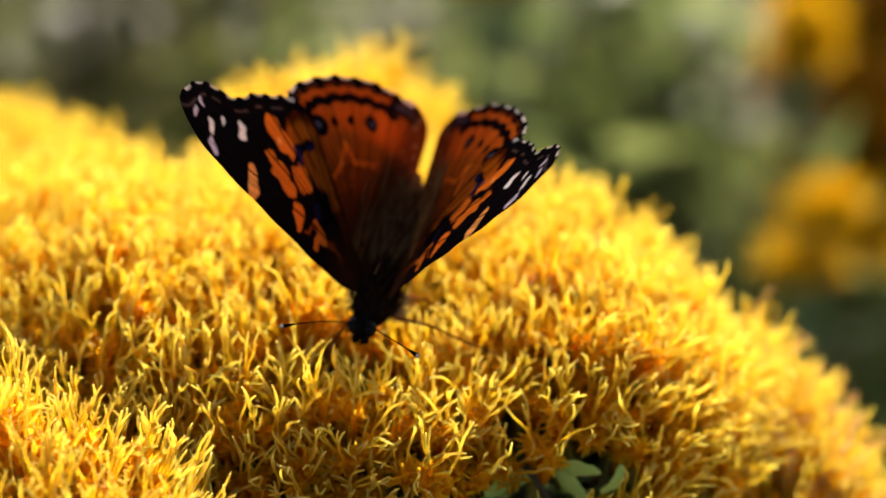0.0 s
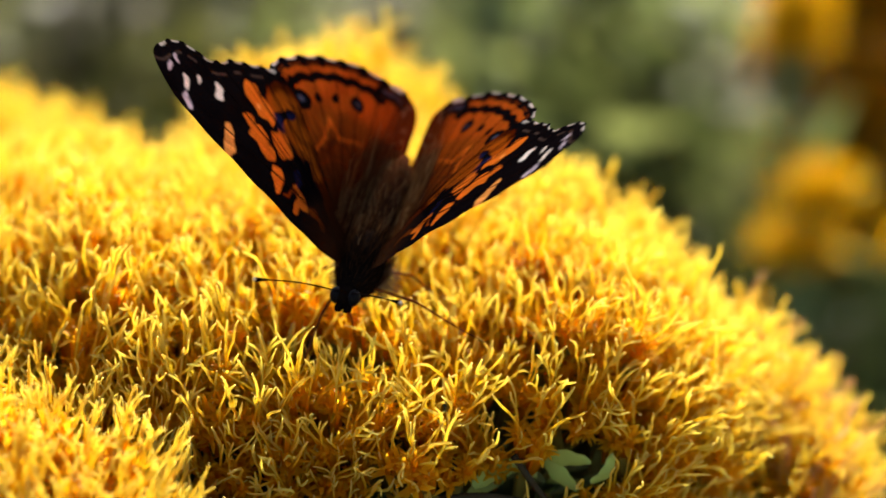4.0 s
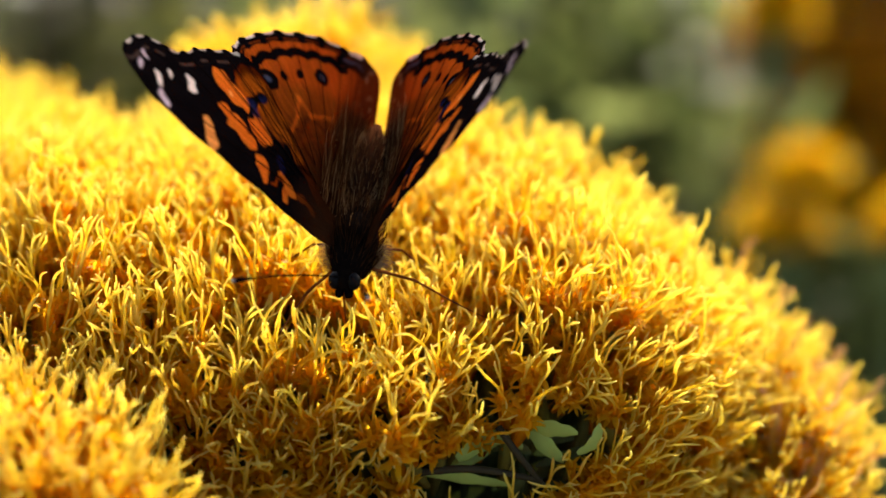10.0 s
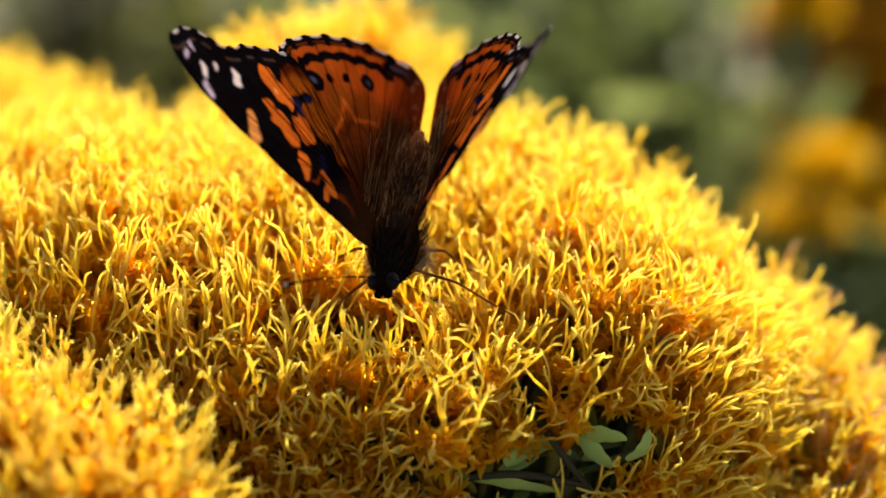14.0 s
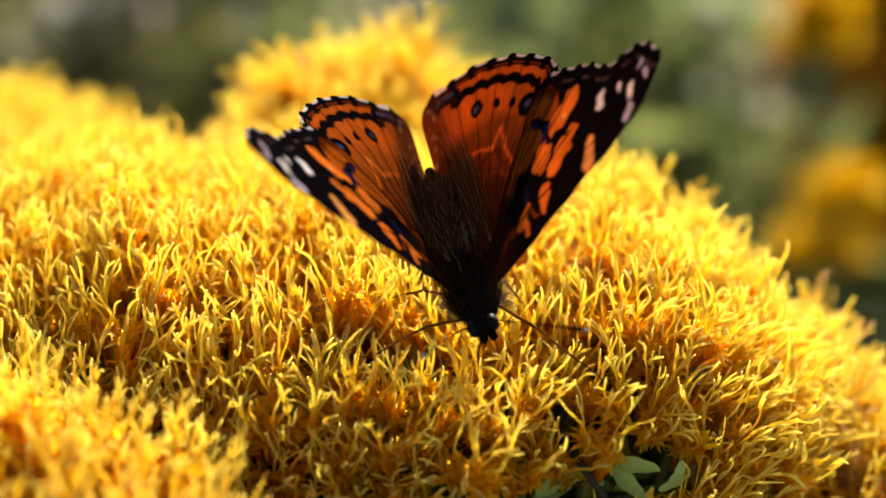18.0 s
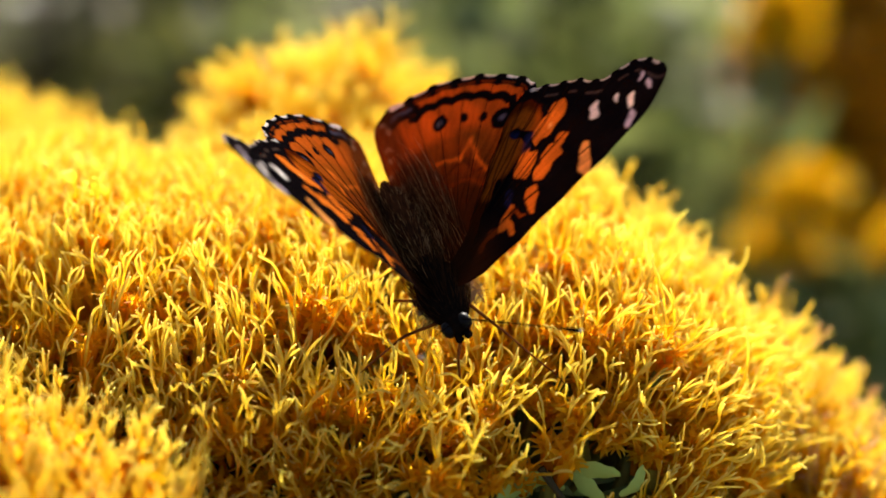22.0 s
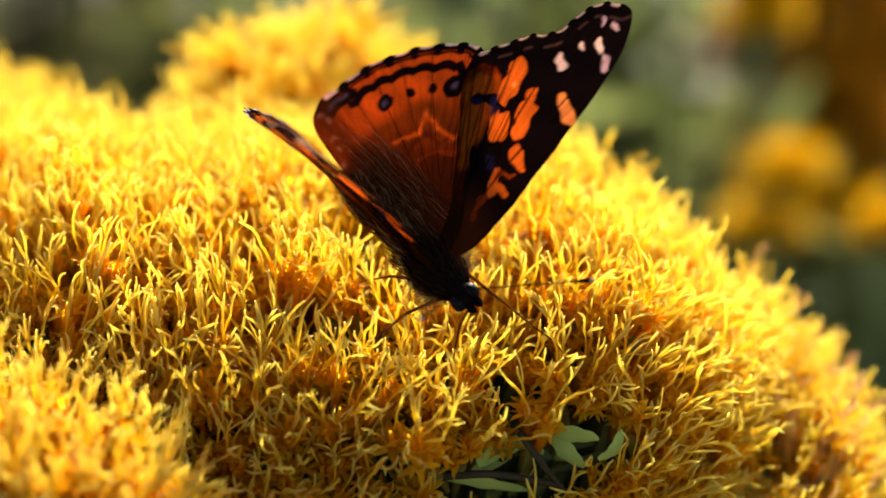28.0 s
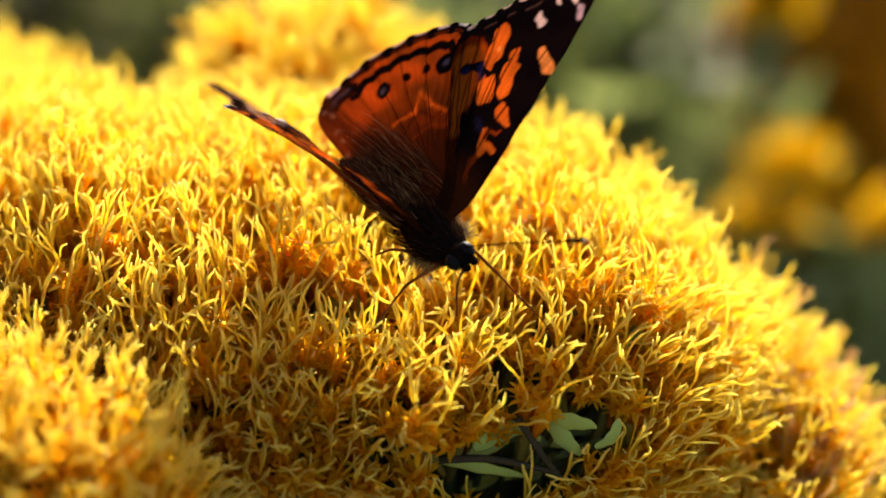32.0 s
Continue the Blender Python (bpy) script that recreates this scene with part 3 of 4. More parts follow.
DARK_LEAF = green_material("dark_olive_leaf", (0.05, 0.055, 0.012), (0.2, 0.2, 0.05), 0.45, 60.0)
OLIVE_LEAF = green_material("olive_leaf", (0.1, 0.12, 0.025), (0.28, 0.31, 0.1), 0.55, 60.0)
STRAW = green_material("straw_leaf", (0.05, 0.046, 0.018), (0.19, 0.175, 0.075), 0.35, 60.0)
for k, (box, count, mat, label) in enumerate((
        (((-0.3, -0.13), (0.5, 0.75), (0.5, 0.86)), 4200, STRAW, "dry olive-brown shrub with narrow leaves"),
        (((-0.16, -0.05), (0.5, 0.8), (0.5, 0.84)), 4200, DARK_LEAF, "dark olive shrub with narrow leaves"),
        (((-0.08, 0.04), (0.5, 0.8), (0.5, 0.82)), 5200, LEAF_GREEN, "fresh green narrow-leaved shrub"),
        (((0.02, 0.1), (0.5, 0.8), (0.5, 0.81)), 6400, OLIVE_LEAF, "olive green shrub with narrow leaves"),
        (((0.05, 0.12), (0.56, 0.8), (0.5, 0.8)), 4200, LEAF, "pale grey-green shrub with narrow leaves"),
        (((0.1, 0.26), (0.52, 0.72), (0.42, 0.68)), 3600, LEAF, "low grey-green shrub with narrow leaves"),
        (((-0.4, 0.45), (0.9, 1.3), (0.3, 0.72)), 12000, LEAF_GREEN, "green shrub farther off"))):
    leafy_shrub("shrub", label, box, count, mat, 20 + k)

# ---------------------------------------------------------------- butterfly
def soft(d, edge=0.22):
    return np.clip(0.5 - d / edge, 0, 1)


def capsule(p, a, b, r0, r1=None):
    """Distance to a tapering capsule from a to b."""
    a, b = np.array(a), np.array(b)
    r1 = r0 if r1 is None else r1
    d = b - a
    s = np.clip(((p - a) @ d) / max(d @ d, 1e-9), 0, 1)
    return np.linalg.norm(p - a - s[:, None] * d, axis=1) - (r0 + (r1 - r0) * s)


def line_distance(p, line):
    best = np.full(len(p), 1e9)
    where = np.zeros(len(p))
    for i in range(len(line) - 1):
        a, d = line[i], line[i + 1] - line[i]
        s = np.clip(((p - a) @ d) / max(d @ d, 1e-9), 0, 1)
        dist = np.linalg.norm(p - a - s[:, None] * d, axis=1)
        closer = dist < best
        best[closer], where[closer] = dist[closer], i + s[closer]
    return best, where / (len(line) - 1)


BLACK, ORANGE, DEEP, PALE_ORANGE = (0.004, 0.003, 0.004), (0.62, 0.155, 0.014), (0.17, 0.034, 0.003), (0.78, 0.34, 0.08)
WHITE, LILAC, BROWN, BLUE = (0.8, 0.78, 0.75), (0.55, 0.5, 0.62), (0.035, 0.012, 0.004), (0.07, 0.09, 0.16)

# Wing outlines and marks, in millimetres from the hinge: outwards, forwards.
FORE_FRONT = [(0.3, 4.6), (3, 5.9), (7, 6.5), (12.5, 6.3), (18, 5.7), (22.8, 5.0), (26.2, 3.7), (27.6, 2.4), (27.7, 1.2)]
FORE_BACK = [(0.2, 2.2), (3, 1.4), (6, -0.4), (10, -4.3), (13.4, -7.6), (15.2, -8.2), (16.8, -7.7), (18.6, -6.4), (20.2, -5.2), (21.4, -3.6),
             (22.6, -2.7), (24.3, -2.4), (25.9, -1.8), (27, -0.6), (27.7, 1.2)]
HIND_FRONT = [(0.2, 3.4), (4, 2.6), (8.5, -0.6), (12.5, -3.8), (15.3, -6.6), (16.1, -8.4), (16, -9.9), (15.2, -11.3)]
HIND_BACK = [(-0.5, 0.6), (-1.2, -4.5), (-1.2, -9), (-0.7, -13), (0.2, -16.4), (2.2, -17.9), (4.6, -17.7), (6.9, -17.4), (8.7, -16.8), (10.6, -15.7),
             (12.2, -14.6), (13.8, -13), (15.2, -11.3)]


SCALLOP = 0.28


def sheen_streaks(p):
    """Fine lighter and darker lines that run out from the base: the sheen along veins and hair, painted into the
    colour.
    """
    turn, far = np.arctan2(p[:, 1] - 3.0, p[:, 0] + 1.5), np.hypot(p[:, 0] + 1.5, p[:, 1] - 3.0)
    fine = np.array([noise.noise((a * 46, b * 0.25, 2)) + 0.6 * noise.noise((a * 110, b * 0.4, 6)) for a, b in zip(turn, far)])
    return 1 + 0.34 * fine


def forewing_colours(p, margin):
    wob = p + 0.36 * np.array([[noise.noise((a * 0.9, b * 0.9, 3)), noise.noise((a * 0.9, b * 0.9, 9))] for a, b in p])
    colour = np.tile(np.array(BLACK), (len(p), 1))

    def lay(mask, tone):
        nonlocal colour
        colour = colour * (1 - mask[:, None]) + np.array(tone) * mask[:, None]
    dist, where = line_distance(p, margin)
    # orange fields from the base outwards
    # dark inner field: shade of the overlapping hindwing put into the colour
    lay(soft(capsule(wob, (2.5, 2.0), (13.8, -5.4), 1.2, 2.0)), (0.075, 0.011, 0.001))
    lay(0.7 * soft(capsule(wob, (7.8, -0.8), (13.6, -4.7), 0.7, 1.8), 0.8), (0.5, 0.1, 0.006))
    for a, b, r0, r1, tone in (((17.2, -3.3), (14.5, -2.2), 1.05, 1.0, ORANGE), ((16.4, -0.1), (16.0, 0.3), 0.58, 0.52, ORANGE),
                               ((11.8, -0.1), (12.8, -0.9), 1.05, 1.05, ORANGE), ((14.9, 0.7), (13.0, 1.8), 0.95, 0.7, ORANGE),
                               ((11.6, 2.9), (10.8, 5.0), 0.68, 0.28, ORANGE), ((9.3, 2.6), (7.4, 3.8), 0.34, 0.52, ORANGE),
                               ((8.2, 3.6), (8.3, 5.1), 0.4, 0.25, ORANGE), ((9.0, 3.0), (10.0, 4.6), 0.3, 0.15, DEEP),
                               ((6.4, 3.4), (4.6, 3.8), 0.5, 0.3, DEEP), ((17.8, 2.7), (17.0, 5.1), 0.42, 0.68, PALE_ORANGE)):
        lay(soft(capsule(wob, a, b, r0, r1)), tone)
    # black marks over the orange
    for a, b, r0, r1 in (((13.6, -3.3), (12.4, -4.6), 0.55, 0.5), ((13.4, -3.2), (13.6, -1.6), 0.5, 0.35), ((13.4, -1.3), (17.2, -1.0), 0.32, 0.2),
                         ((14.2, 0.0), (13.3, 0.8), 0.12, 0.1), ((10.6, 1.2), (9.9, 2.4), 0.7, 0.55),
                         ((11.0, 1.9), (9.9, 3.4), 0.4, 0.4), ((7.6, 0.6), (6.2, 1.5), 0.65, 0.45), ((9.0, -0.6), (8.0, 0.2), 0.5, 0.4)):
        lay(soft(capsule(wob, a, b, r0, r1)), BLACK)
    # blue-black scales on the dark marks
    for a, b, r in (((13.7, -3.0), (13.0, -2.0), 0.42), ((9.6, 1.3), (9.0, 1.9), 0.4), ((12.6, -4.2), (12.3, -4.5), 0.3)):
        lay(0.8 * soft(capsule(wob, a, b, r), 0.4), (0.012, 0.014, 0.06))
    lay(soft(capsule(p, (15.9, -2.5), (15.8, -2.3), 0.2), 0.3), PALE_ORANGE)
    # white and lilac spots near the tip
    for a, b, r0, r1, tone in (((20.3, -0.4), (19.9, 0.4), 0.5, 0.58, WHITE), ((23.6, 1.8), (23.2, 2.6), 0.42, 0.4, WHITE),
                               ((22.6, 0.4), (22.3, 0.8), 0.32, 0.22, WHITE), ((22.9, 3.5), (22.2, 4.4), 0.34, 0.44, LILAC),
                               ((25.5, 0.4), (25.2, 0.8), 0.22, 0.15, LILAC), ((25.9, 1.9), (25.5, 2.4), 0.26, 0.18, LILAC)):
        lay(soft(capsule(wob, a, b, r0, r1), 0.3), tone)
    # veins
    for end in ((24, -2.2), (22, -3.4), (19.8, -5.6), (17.6, -7.2), (15.2, -8.0), (22.6, 3.2)):
        lay(0.85 * soft(capsule(p, (4.0, 3.2), end, 0.09), 0.2), BLACK)
    # pale fringe in the bays of the margin, brown scales at the base
    lay(0.6 * soft(np.abs(dist - 1.5) - 0.12, 0.3) * (np.sin(where * 40) > -0.2) * (where > 0.15), (0.1, 0.07, 0.06))
    bay = np.abs(np.sin(np.pi * 8 * where))
    lay(0.6 * soft(dist - SCALLOP * bay - 0.17, 0.16) * np.clip((bay - 0.6) * 6, 0, 1), WHITE)
    lay(0.85 * soft(np.hypot(p[:, 0] - 1.0, p[:, 1] - 3.6) - 5.0, 4.0), (0.03, 0.012, 0.005))
    return colour * sheen_streaks(p)[:, None]


def hindwing_colours(p, margin):
    wob = p + 0.22 * np.array([[noise.noise((a * 1.1, b * 1.1, 5)), noise.noise((a * 1.1, b * 1.1, 8))] for a, b in p])
    dist, where = line_distance(p, margin)
    colour = np.tile(np.array((0.38, 0.08, 0.008)), (len(p), 1))

    def lay(mask, tone):
        nonlocal colour
        colour = colour * (1 - mask[:, None]) + np.array(tone) * mask[:, None]
    lay(0.85 * soft(np.hypot(p[:, 0] - 4, p[:, 1] + 2) - 8.0, 6.0), DEEP)
    lay(0.95 * soft(np.hypot(p[:, 0] - 1, p[:, 1] - 1) - 8.0, 7.0), BROWN)
    wave = 0.34 * np.abs(np.sin(where * np.pi * 7))
    lay(soft(np.abs(dist - 2.75 + wave) - 0.5, 0.25) * (where < 0.9), BLACK)
    lay(soft(dist - 1.45 + wave * 0.7, 0.25), BLACK)
    lay(0.7 * soft(np.abs(dist - 0.95) - 0.1, 0.15) * (np.abs(np.sin(where * np.pi * 7)) > 0.45), DEEP)
    lay(soft(capsule(wob, (2.2, -16.4), (5.0, -15.9), 0.75, 0.5)), BLACK)
    lay(0.8 * soft(capsule(wob, (2.4, -16.6), (4.4, -16.4), 0.22), 0.3), BLUE)
    for c, r, eye in (((12.0, -7.8), 1.25, 0.5), ((10.4, -9.5), 0.5, 0), ((8.7, -11.2), 0.5, 0), ((6.4, -12.4), 0.85, 0.4)):
        lay(soft(np.hypot(wob[:, 0] - c[0], wob[:, 1] - c[1]) - r), BLACK)
        if eye:
            lay(0.8 * soft(np.hypot(wob[:, 0] - c[0], wob[:, 1] - c[1]) - eye * 0.7, 0.4), BLUE)
    # darker zigzag through the middle, veins
    lay(0.55 * soft(np.abs(np.hypot(p[:, 0], p[:, 1] - 3) - 11.2 - 0.7 * np.sin(np.arctan2(p[:, 1], p[:, 0]) * 14)) - 0.18, 0.5), BLACK)
    for end in ((15.4, -10), (13.2, -13.2), (10.6, -15.2), (8.0, -16.6), (5.2, -17.2), (2.6, -17.4)):
        lay(0.5 * soft(capsule(p, (1.5, 1.0), end, 0.06), 0.2), BLACK)
    lay(0.85 * soft(p[:, 0] - 2.0 + 0.12 * p[:, 1] + 0.6, 3.0), BROWN)
    mottle = np.clip(np.array([noise.noise((a * 1.6, b * 1.1, 31)) for a, b in p]) * 2.2 - 0.3, 0, 1)
    lay(0.5 * mottle * soft(p[:, 0] - 1.2 + 0.05 * p[:, 1], 1.4) * (p[:, 1] < -6), (0.26, 0.18, 0.12))
    bay = np.abs(np.sin(np.pi * 7 * where))
    lay(0.85 * soft(dist - SCALLOP * bay - 0.2, 0.16) * np.clip((bay - 0.6) * 6, 0, 1), WHITE)
    # orange along the sheer zigzag: light from behind put into the scale colour
    for a, b in (((4.3, -8.5), (6.6, -7.2)), ((6.6, -7.2), (8.5, -8.2)), ((8.5, -8.2), (8.1, -5.8)), ((8.1, -5.8), (8.6, -3.6))):
        lay(0.45 * soft(capsule(wob, a, b, 0.22), 0.5), ORANGE)
    return colour * sheen_streaks(p)[:, None]


def forewing_sheer(p):
    """Dark scales on the underside of the inner field, thin ones in the outer half; the strip over the hindwing is
    dimmed for the shade of the overlap.
    """
    out = 0.25 + 0.75 * np.clip((p[:, 0] + 0.35 * p[:, 1] - 9.0) / 3.0, 0, 1)
    return out * (1 - 0.85 * soft(capsule(p, (7.8, -0.8), (13.2, -5.6), 1.9, 2.3), 0.8))


def hindwing_sheer(p):
    """The mottled dark underside lets light through in a pale zigzag and in the outer band."""
    wob = p + 0.3 * np.array([[noise.noise((a * 0.8, b * 0.8, 15)), noise.noise((a * 0.8, b * 0.8, 18))] for a, b in p])
    out = 0.28 + 0.12 * np.array([noise.noise((a * 0.7, b * 0.7, 25)) for a, b in p])
    out = np.maximum(out, 0.75 * np.clip((np.hypot(p[:, 0] - 2, p[:, 1] - 2) - 12.0) / 2.0, 0, 1))
    for a, b in (((4.3, -8.5), (6.6, -7.2)), ((6.6, -7.2), (8.5, -8.2)), ((8.5, -8.2), (8.1, -5.8)), ((8.1, -5.8), (8.6, -3.6)), ((8.6, -3.6), (10.4, -3.8)),
                 ((4.8, -5.2), (6.4, -4.3)), ((6.4, -4.3), (7.6, -2.6))):
        out = np.maximum(out, soft(capsule(wob, a, b, 0.2), 0.6))
    glow = soft(capsule(wob, (5.6, -6.4), (8.0, -4.2), 0.9), 1.2)
    return np.maximum(out, 0.55 * glow)


def wing_height(p, lift):
    """A wing is cupped along its span and twisted from base to tip."""
    u, w = p[:, 0] / 10, p[:, 1] / 10
    return lift - 0.16 * u ** 2 + 0.2 * np.sin(u * 2.2) - 0.36 * u * u + 0.778 * u * w + 0.493 * w * w + 0.049 * u ** 3 - 0.046 * u * u * w - 0.402 * u * w * w


def wing_mesh(name, front, back, paint, margin_from, side, lift, thin):
    """A wing as a sheet between its leading and trailing curves, with veins in relief and its scale pattern as point colours."""
    nu, nv = 190, 120
    kind_has_eyes = name == "hindwing"
    a, b = spline(front, nu), spline(back, nu)
    s = np.linspace(0, 1, nv)
    fine = spline(back, 80) if margin_from is None else spline(margin_from, 80)
    scallops = 7 if kind_has_eyes else 8
    for line in (a, b):
        near, where = line_distance(line, fine)
        line += unit(np.array([9.0, -5.0] if kind_has_eyes else [18.0, 0.5]) - line) * (SCALLOP * np.abs(np.sin(np.pi * scallops * where)) * (near < 0.06) * np.minimum(1, 8 * (1 - where)))[:, None]
    p = (a[:, None] * (1 - s)[None, :, None] + b[:, None] * s[None, :, None]).reshape(-1, 2)
    colour = paint(p, fine)
    fold = np.arctan2(p[:, 0], p[:, 1] + 40)
    z = wing_height(p, lift) + 0.06 * np.sin(fold * 60)
    verts = np.stack([side * p[:, 0] * 0.945, p[:, 1] * 0.99, z], -1) * MM
    i, j = np.meshgrid(np.arange(nu - 1), np.arange(nv - 1), indexing="ij")
    q = np.stack([i * nv + j, i * nv + j + 1, (i + 1) * nv + j + 1, (i + 1) * nv + j], -1).reshape(-1, 4)
    if side < 0:
        q = q[:, ::-1]
    me = mesh_of(name, verts, q, smooth=True)
    layer = me.attributes.new("sheer", "FLOAT_COLOR", "POINT")
    layer.data.foreach_set("color", np.concatenate([np.repeat(thin(p)[:, None], 3, 1), np.ones((len(p), 1))], 1).astype(np.float32).ravel())
    layer = me.attributes.new("pattern", "FLOAT_COLOR", "POINT")
    layer.data.foreach_set("color", np.concatenate([colour, np.ones((len(colour), 1))], 1).astype(np.float32).ravel())
    return me


HINGE, WING_SET = (1.19, 1.0), (0.2, -5.6, 1.4)       # place of the hinge; the wing's fixed tilt on it, in degrees


# Root on the head, length, then where the club points (seconds, place), all in millimetres.
ANTENNAE = {"right antenna": ((0.6, 8.0, 1.5), 11.2, (0, (-14, -19.4, 899.9)), (5, (-14, -17.7, 902.9)), (7, (-13.7, -20.4, 900.2)), (12, (-14.3, -20.2, 900.5)),
                              (13.5, (-14, -20.2, 900.5)), (16, (-7.8, -22.3, 899.7)), (18, (-5.5, -24.5, 898.3)), (20, (-3.5, -23, 899.4)), (25, (-1.1, -25, 897.6)), (31, (-0.6, -25.9, 901.4))),
            "left antenna": ((-0.6, 8.0, 1.5), 11.2, (0, (-2.2, -21, 897.8)), (5, (-2.7, -20, 902)), (7, (-3.5, -22.4, 899.9)), (12, (-3.4, -23.1, 900)), (13.5, (-2.5, -23.1, 900)),
                             (18, (7.3, -22.2, 899.5)), (20, (8.9, -19.7, 899.3)), (25, (11.8, -18.7, 898.2)), (28, (12.8, -20.5, 900.6)), (31, (11.4, -20.2, 902.8)))}

# Root on the body, length, then the foothold among the flowers (seconds, place), all in millimetres.
FOOTHOLDS = {"front right leg": ((1.5, 5.2, -0.6), 9.2, (0, (-11, -10.5, 892)), (6, (-11, -12, 892)), (19, (-11.5, -11, 892)), (24, (-6, -14, 892)), (32, (-4.5, -13, 892))),
             "front left leg": ((-1.5, 5.0, -0.4), 10.8, (0, (4, -9.5, 893.5)), (13, (4, -9, 893.5)), (19, (6.5, -12.5, 893.5)), (28, (8.5, -12.5, 893.5)), (32, (8.5, -12.5, 893.5))),
             "middle right leg": ((1.7, 2.0, -1.0), 8.8, (0, (-13, 2, 893.5)), (17, (-13, 0, 893.5)), (23, (-8, -3, 893.5)), (32, (-7.5, -3, 893.5))),
             "middle left leg": ((-1.7, 2.0, -1.0), 8.8, (0, (5, 4, 890)), (32, (6, 4, 890))),
             "proboscis": ((0.1, 8.3, 0.0), 6.8, (0, (-7, -4, 891)), (11, (-5.5, -8, 891)), (19, (0, -11, 891)), (25, (2, -14, 890.5)), (32, (2, -11, 890.5)))}


def build_butterfly():
    top = thing("butterfly", "orange and black butterfly with white-spotted wing tips, feeding on the flowers", "butterfly", (-0.005, 0, 0.898))
    wings = {}
    for side, which in ((1, "right"), (-1, "left")):
        for kind, front, back, paint, margin, lift in (
                ("forewing", FORE_FRONT, FORE_BACK, forewing_colours, FORE_BACK[5:], 0.18),
                ("hindwing", HIND_FRONT, HIND_BACK, hindwing_colours, HIND_FRONT[5:-1] + HIND_BACK[:4:-1], -0.18)):
            me = wing_mesh(kind, front, back, paint, margin, side, lift, forewing_sheer if kind == "forewing" else hindwing_sheer)
            label = "orange forewing with black tip and white spots" if kind == "forewing" else "scalloped orange hindwing with eyespots"
            wings[which, kind] = part(kind, me, FOREWING if kind == "forewing" else HINDWING, top, label)
    for (which, kind), wing in wings.items():
        side, start = (1 if which == "right" else -1), (1.6, 2.6)
        ends = ((24, -2.2), (21.6, -3.6), (19.6, -5.4), (17.4, -7.0), (15.0, -7.8), (12.4, -6.2), (22.6, 3.2)) if kind == "forewing" else \
            ((15.2, -9.4), (13.0, -13.0), (10.4, -15.2), (7.8, -16.6), (5.0, -17.2), (2.4, -17.2))
        for end in ends:
            s = np.linspace(0.3, 1, 14)[:, None]
            flat = np.array(start) * (1 - s) + np.array(end) * s + np.array([0.0, 0.5 if kind == "forewing" else 0.0]) * np.sin(s * np.pi)
            line = np.column_stack([side * flat[:, 0] * 0.945, flat[:, 1] * 0.99, wing_height(flat, 0.18 if kind == "forewing" else -0.18) + 0.07])
            v, q = tube(line * MM, np.linspace(0.034, 0.016, 14) * MM, 5)
            part("vein", mesh_of("vein", v, q, smooth=True), VEIN, wing)
    rng = np.random.default_rng(31)
    # silky hair that lies along the inner margin of each hindwing
    for side, which in ((1, "right"), (-1, "left")):
        fringe = Pile()
        for k in range(320):
            base = np.array([rng.uniform(0.1, 1.0) ** 1.6 * 3.6, rng.uniform(-8.0, 2.0), rng.uniform(0.0, 0.1)])
            way = unit(np.array([rng.uniform(-0.08, 0.22), -1.0, rng.uniform(0.0, 0.07)]))
            s = np.linspace(0, 1, 5)[:, None]
            path = base + way * rng.uniform(2.5, 6.0) * s + np.array([0.4, 0, 0.25]) * np.sin(s * 3) * rng.uniform(-1, 1)
            path[:, 2] += wing_height(path, -0.18)
            v, q = tube(path * np.array([side, 1, 1]), [0.022, 0.022, 0.02, 0.016, 0.006], 3)
            fringe.add(v * MM, q)
        part("hair_fringe", fringe.mesh("hair_fringe"), HAIR, wings[which, "hindwing"], "silky brown hair", kind="stuff")

    def mm(shape):
        return mesh_of("shape", np.asarray(shape[0]) * MM, shape[1], smooth=True)
    part("thorax", mm(blob((0, 3.2, 0.5), (2.1, 4.2, 2.4))), CUTICLE, top)
    part("abdomen", mm(blob((0, -4.4, 1.2), (1.5, 6.0, 1.5), bend=lambda v: v * np.stack([1 + 0.06 * np.sin(v[:, 1] * 5.2)] * 3, 1)
                             * np.array([1, 1, 1]) + np.stack([0 * v[:, 0], 0 * v[:, 0], -0.1 * v[:, 1]], 1))), ABDOMEN, top, "chestnut brown ringed abdomen")
    part("head", mm(blob((0.1, 7.4, 0.6), (1.1, 1.25, 1.05))), CUTICLE, top)
    for side in (1, -1):
        part("eye", mm(blob((0.1 + side * 0.8, 7.8, 0.8), (0.6, 0.75, 0.8), 10, 14)), EYE, top, "dark glossy eye")
        part("palp", mm(tube([(side * 0.35, 8.0, 0.3), (side * 0.42, 8.9, 0.3), (side * 0.35, 9.6, 0.7)], [0.38, 0.4, 0.1], 8)), CUTICLE, top)
    # legs and proboscis run along +y from their root, so that they can be turned towards the foothold
    limbs = {}
    for key, (root, long, *holds) in FOOTHOLDS.items():
        if key == "proboscis":
            line, radii = spline([(0, 0, 0), (0, 0.3 * long, 0.5), (0, 0.7 * long, 0.3), (0, long, 0)], 14), np.linspace(0.15, 0.07, 14)
        else:
            line = spline([(0, 0, 0), (0.15, 0.34 * long, 0.08 * long), (0.12, 0.4 * long, 0.08 * long), (0.1, 0.72 * long, 0.03 * long), (0, 0.93 * long, 0), (0.3, 1.04 * long, 0.02 * long)], 20)
            radii = np.concatenate([np.linspace(0.15, 0.13, 8), np.linspace(0.1, 0.09, 7), np.linspace(0.06, 0.045, 5)])
        label = "thin uncoiled proboscis" if key == "proboscis" else "thin brown jointed leg"
        limbs[key] = part(key.split(" ")[-1], mm(tube(line, radii, 7)), LEG, top, label)
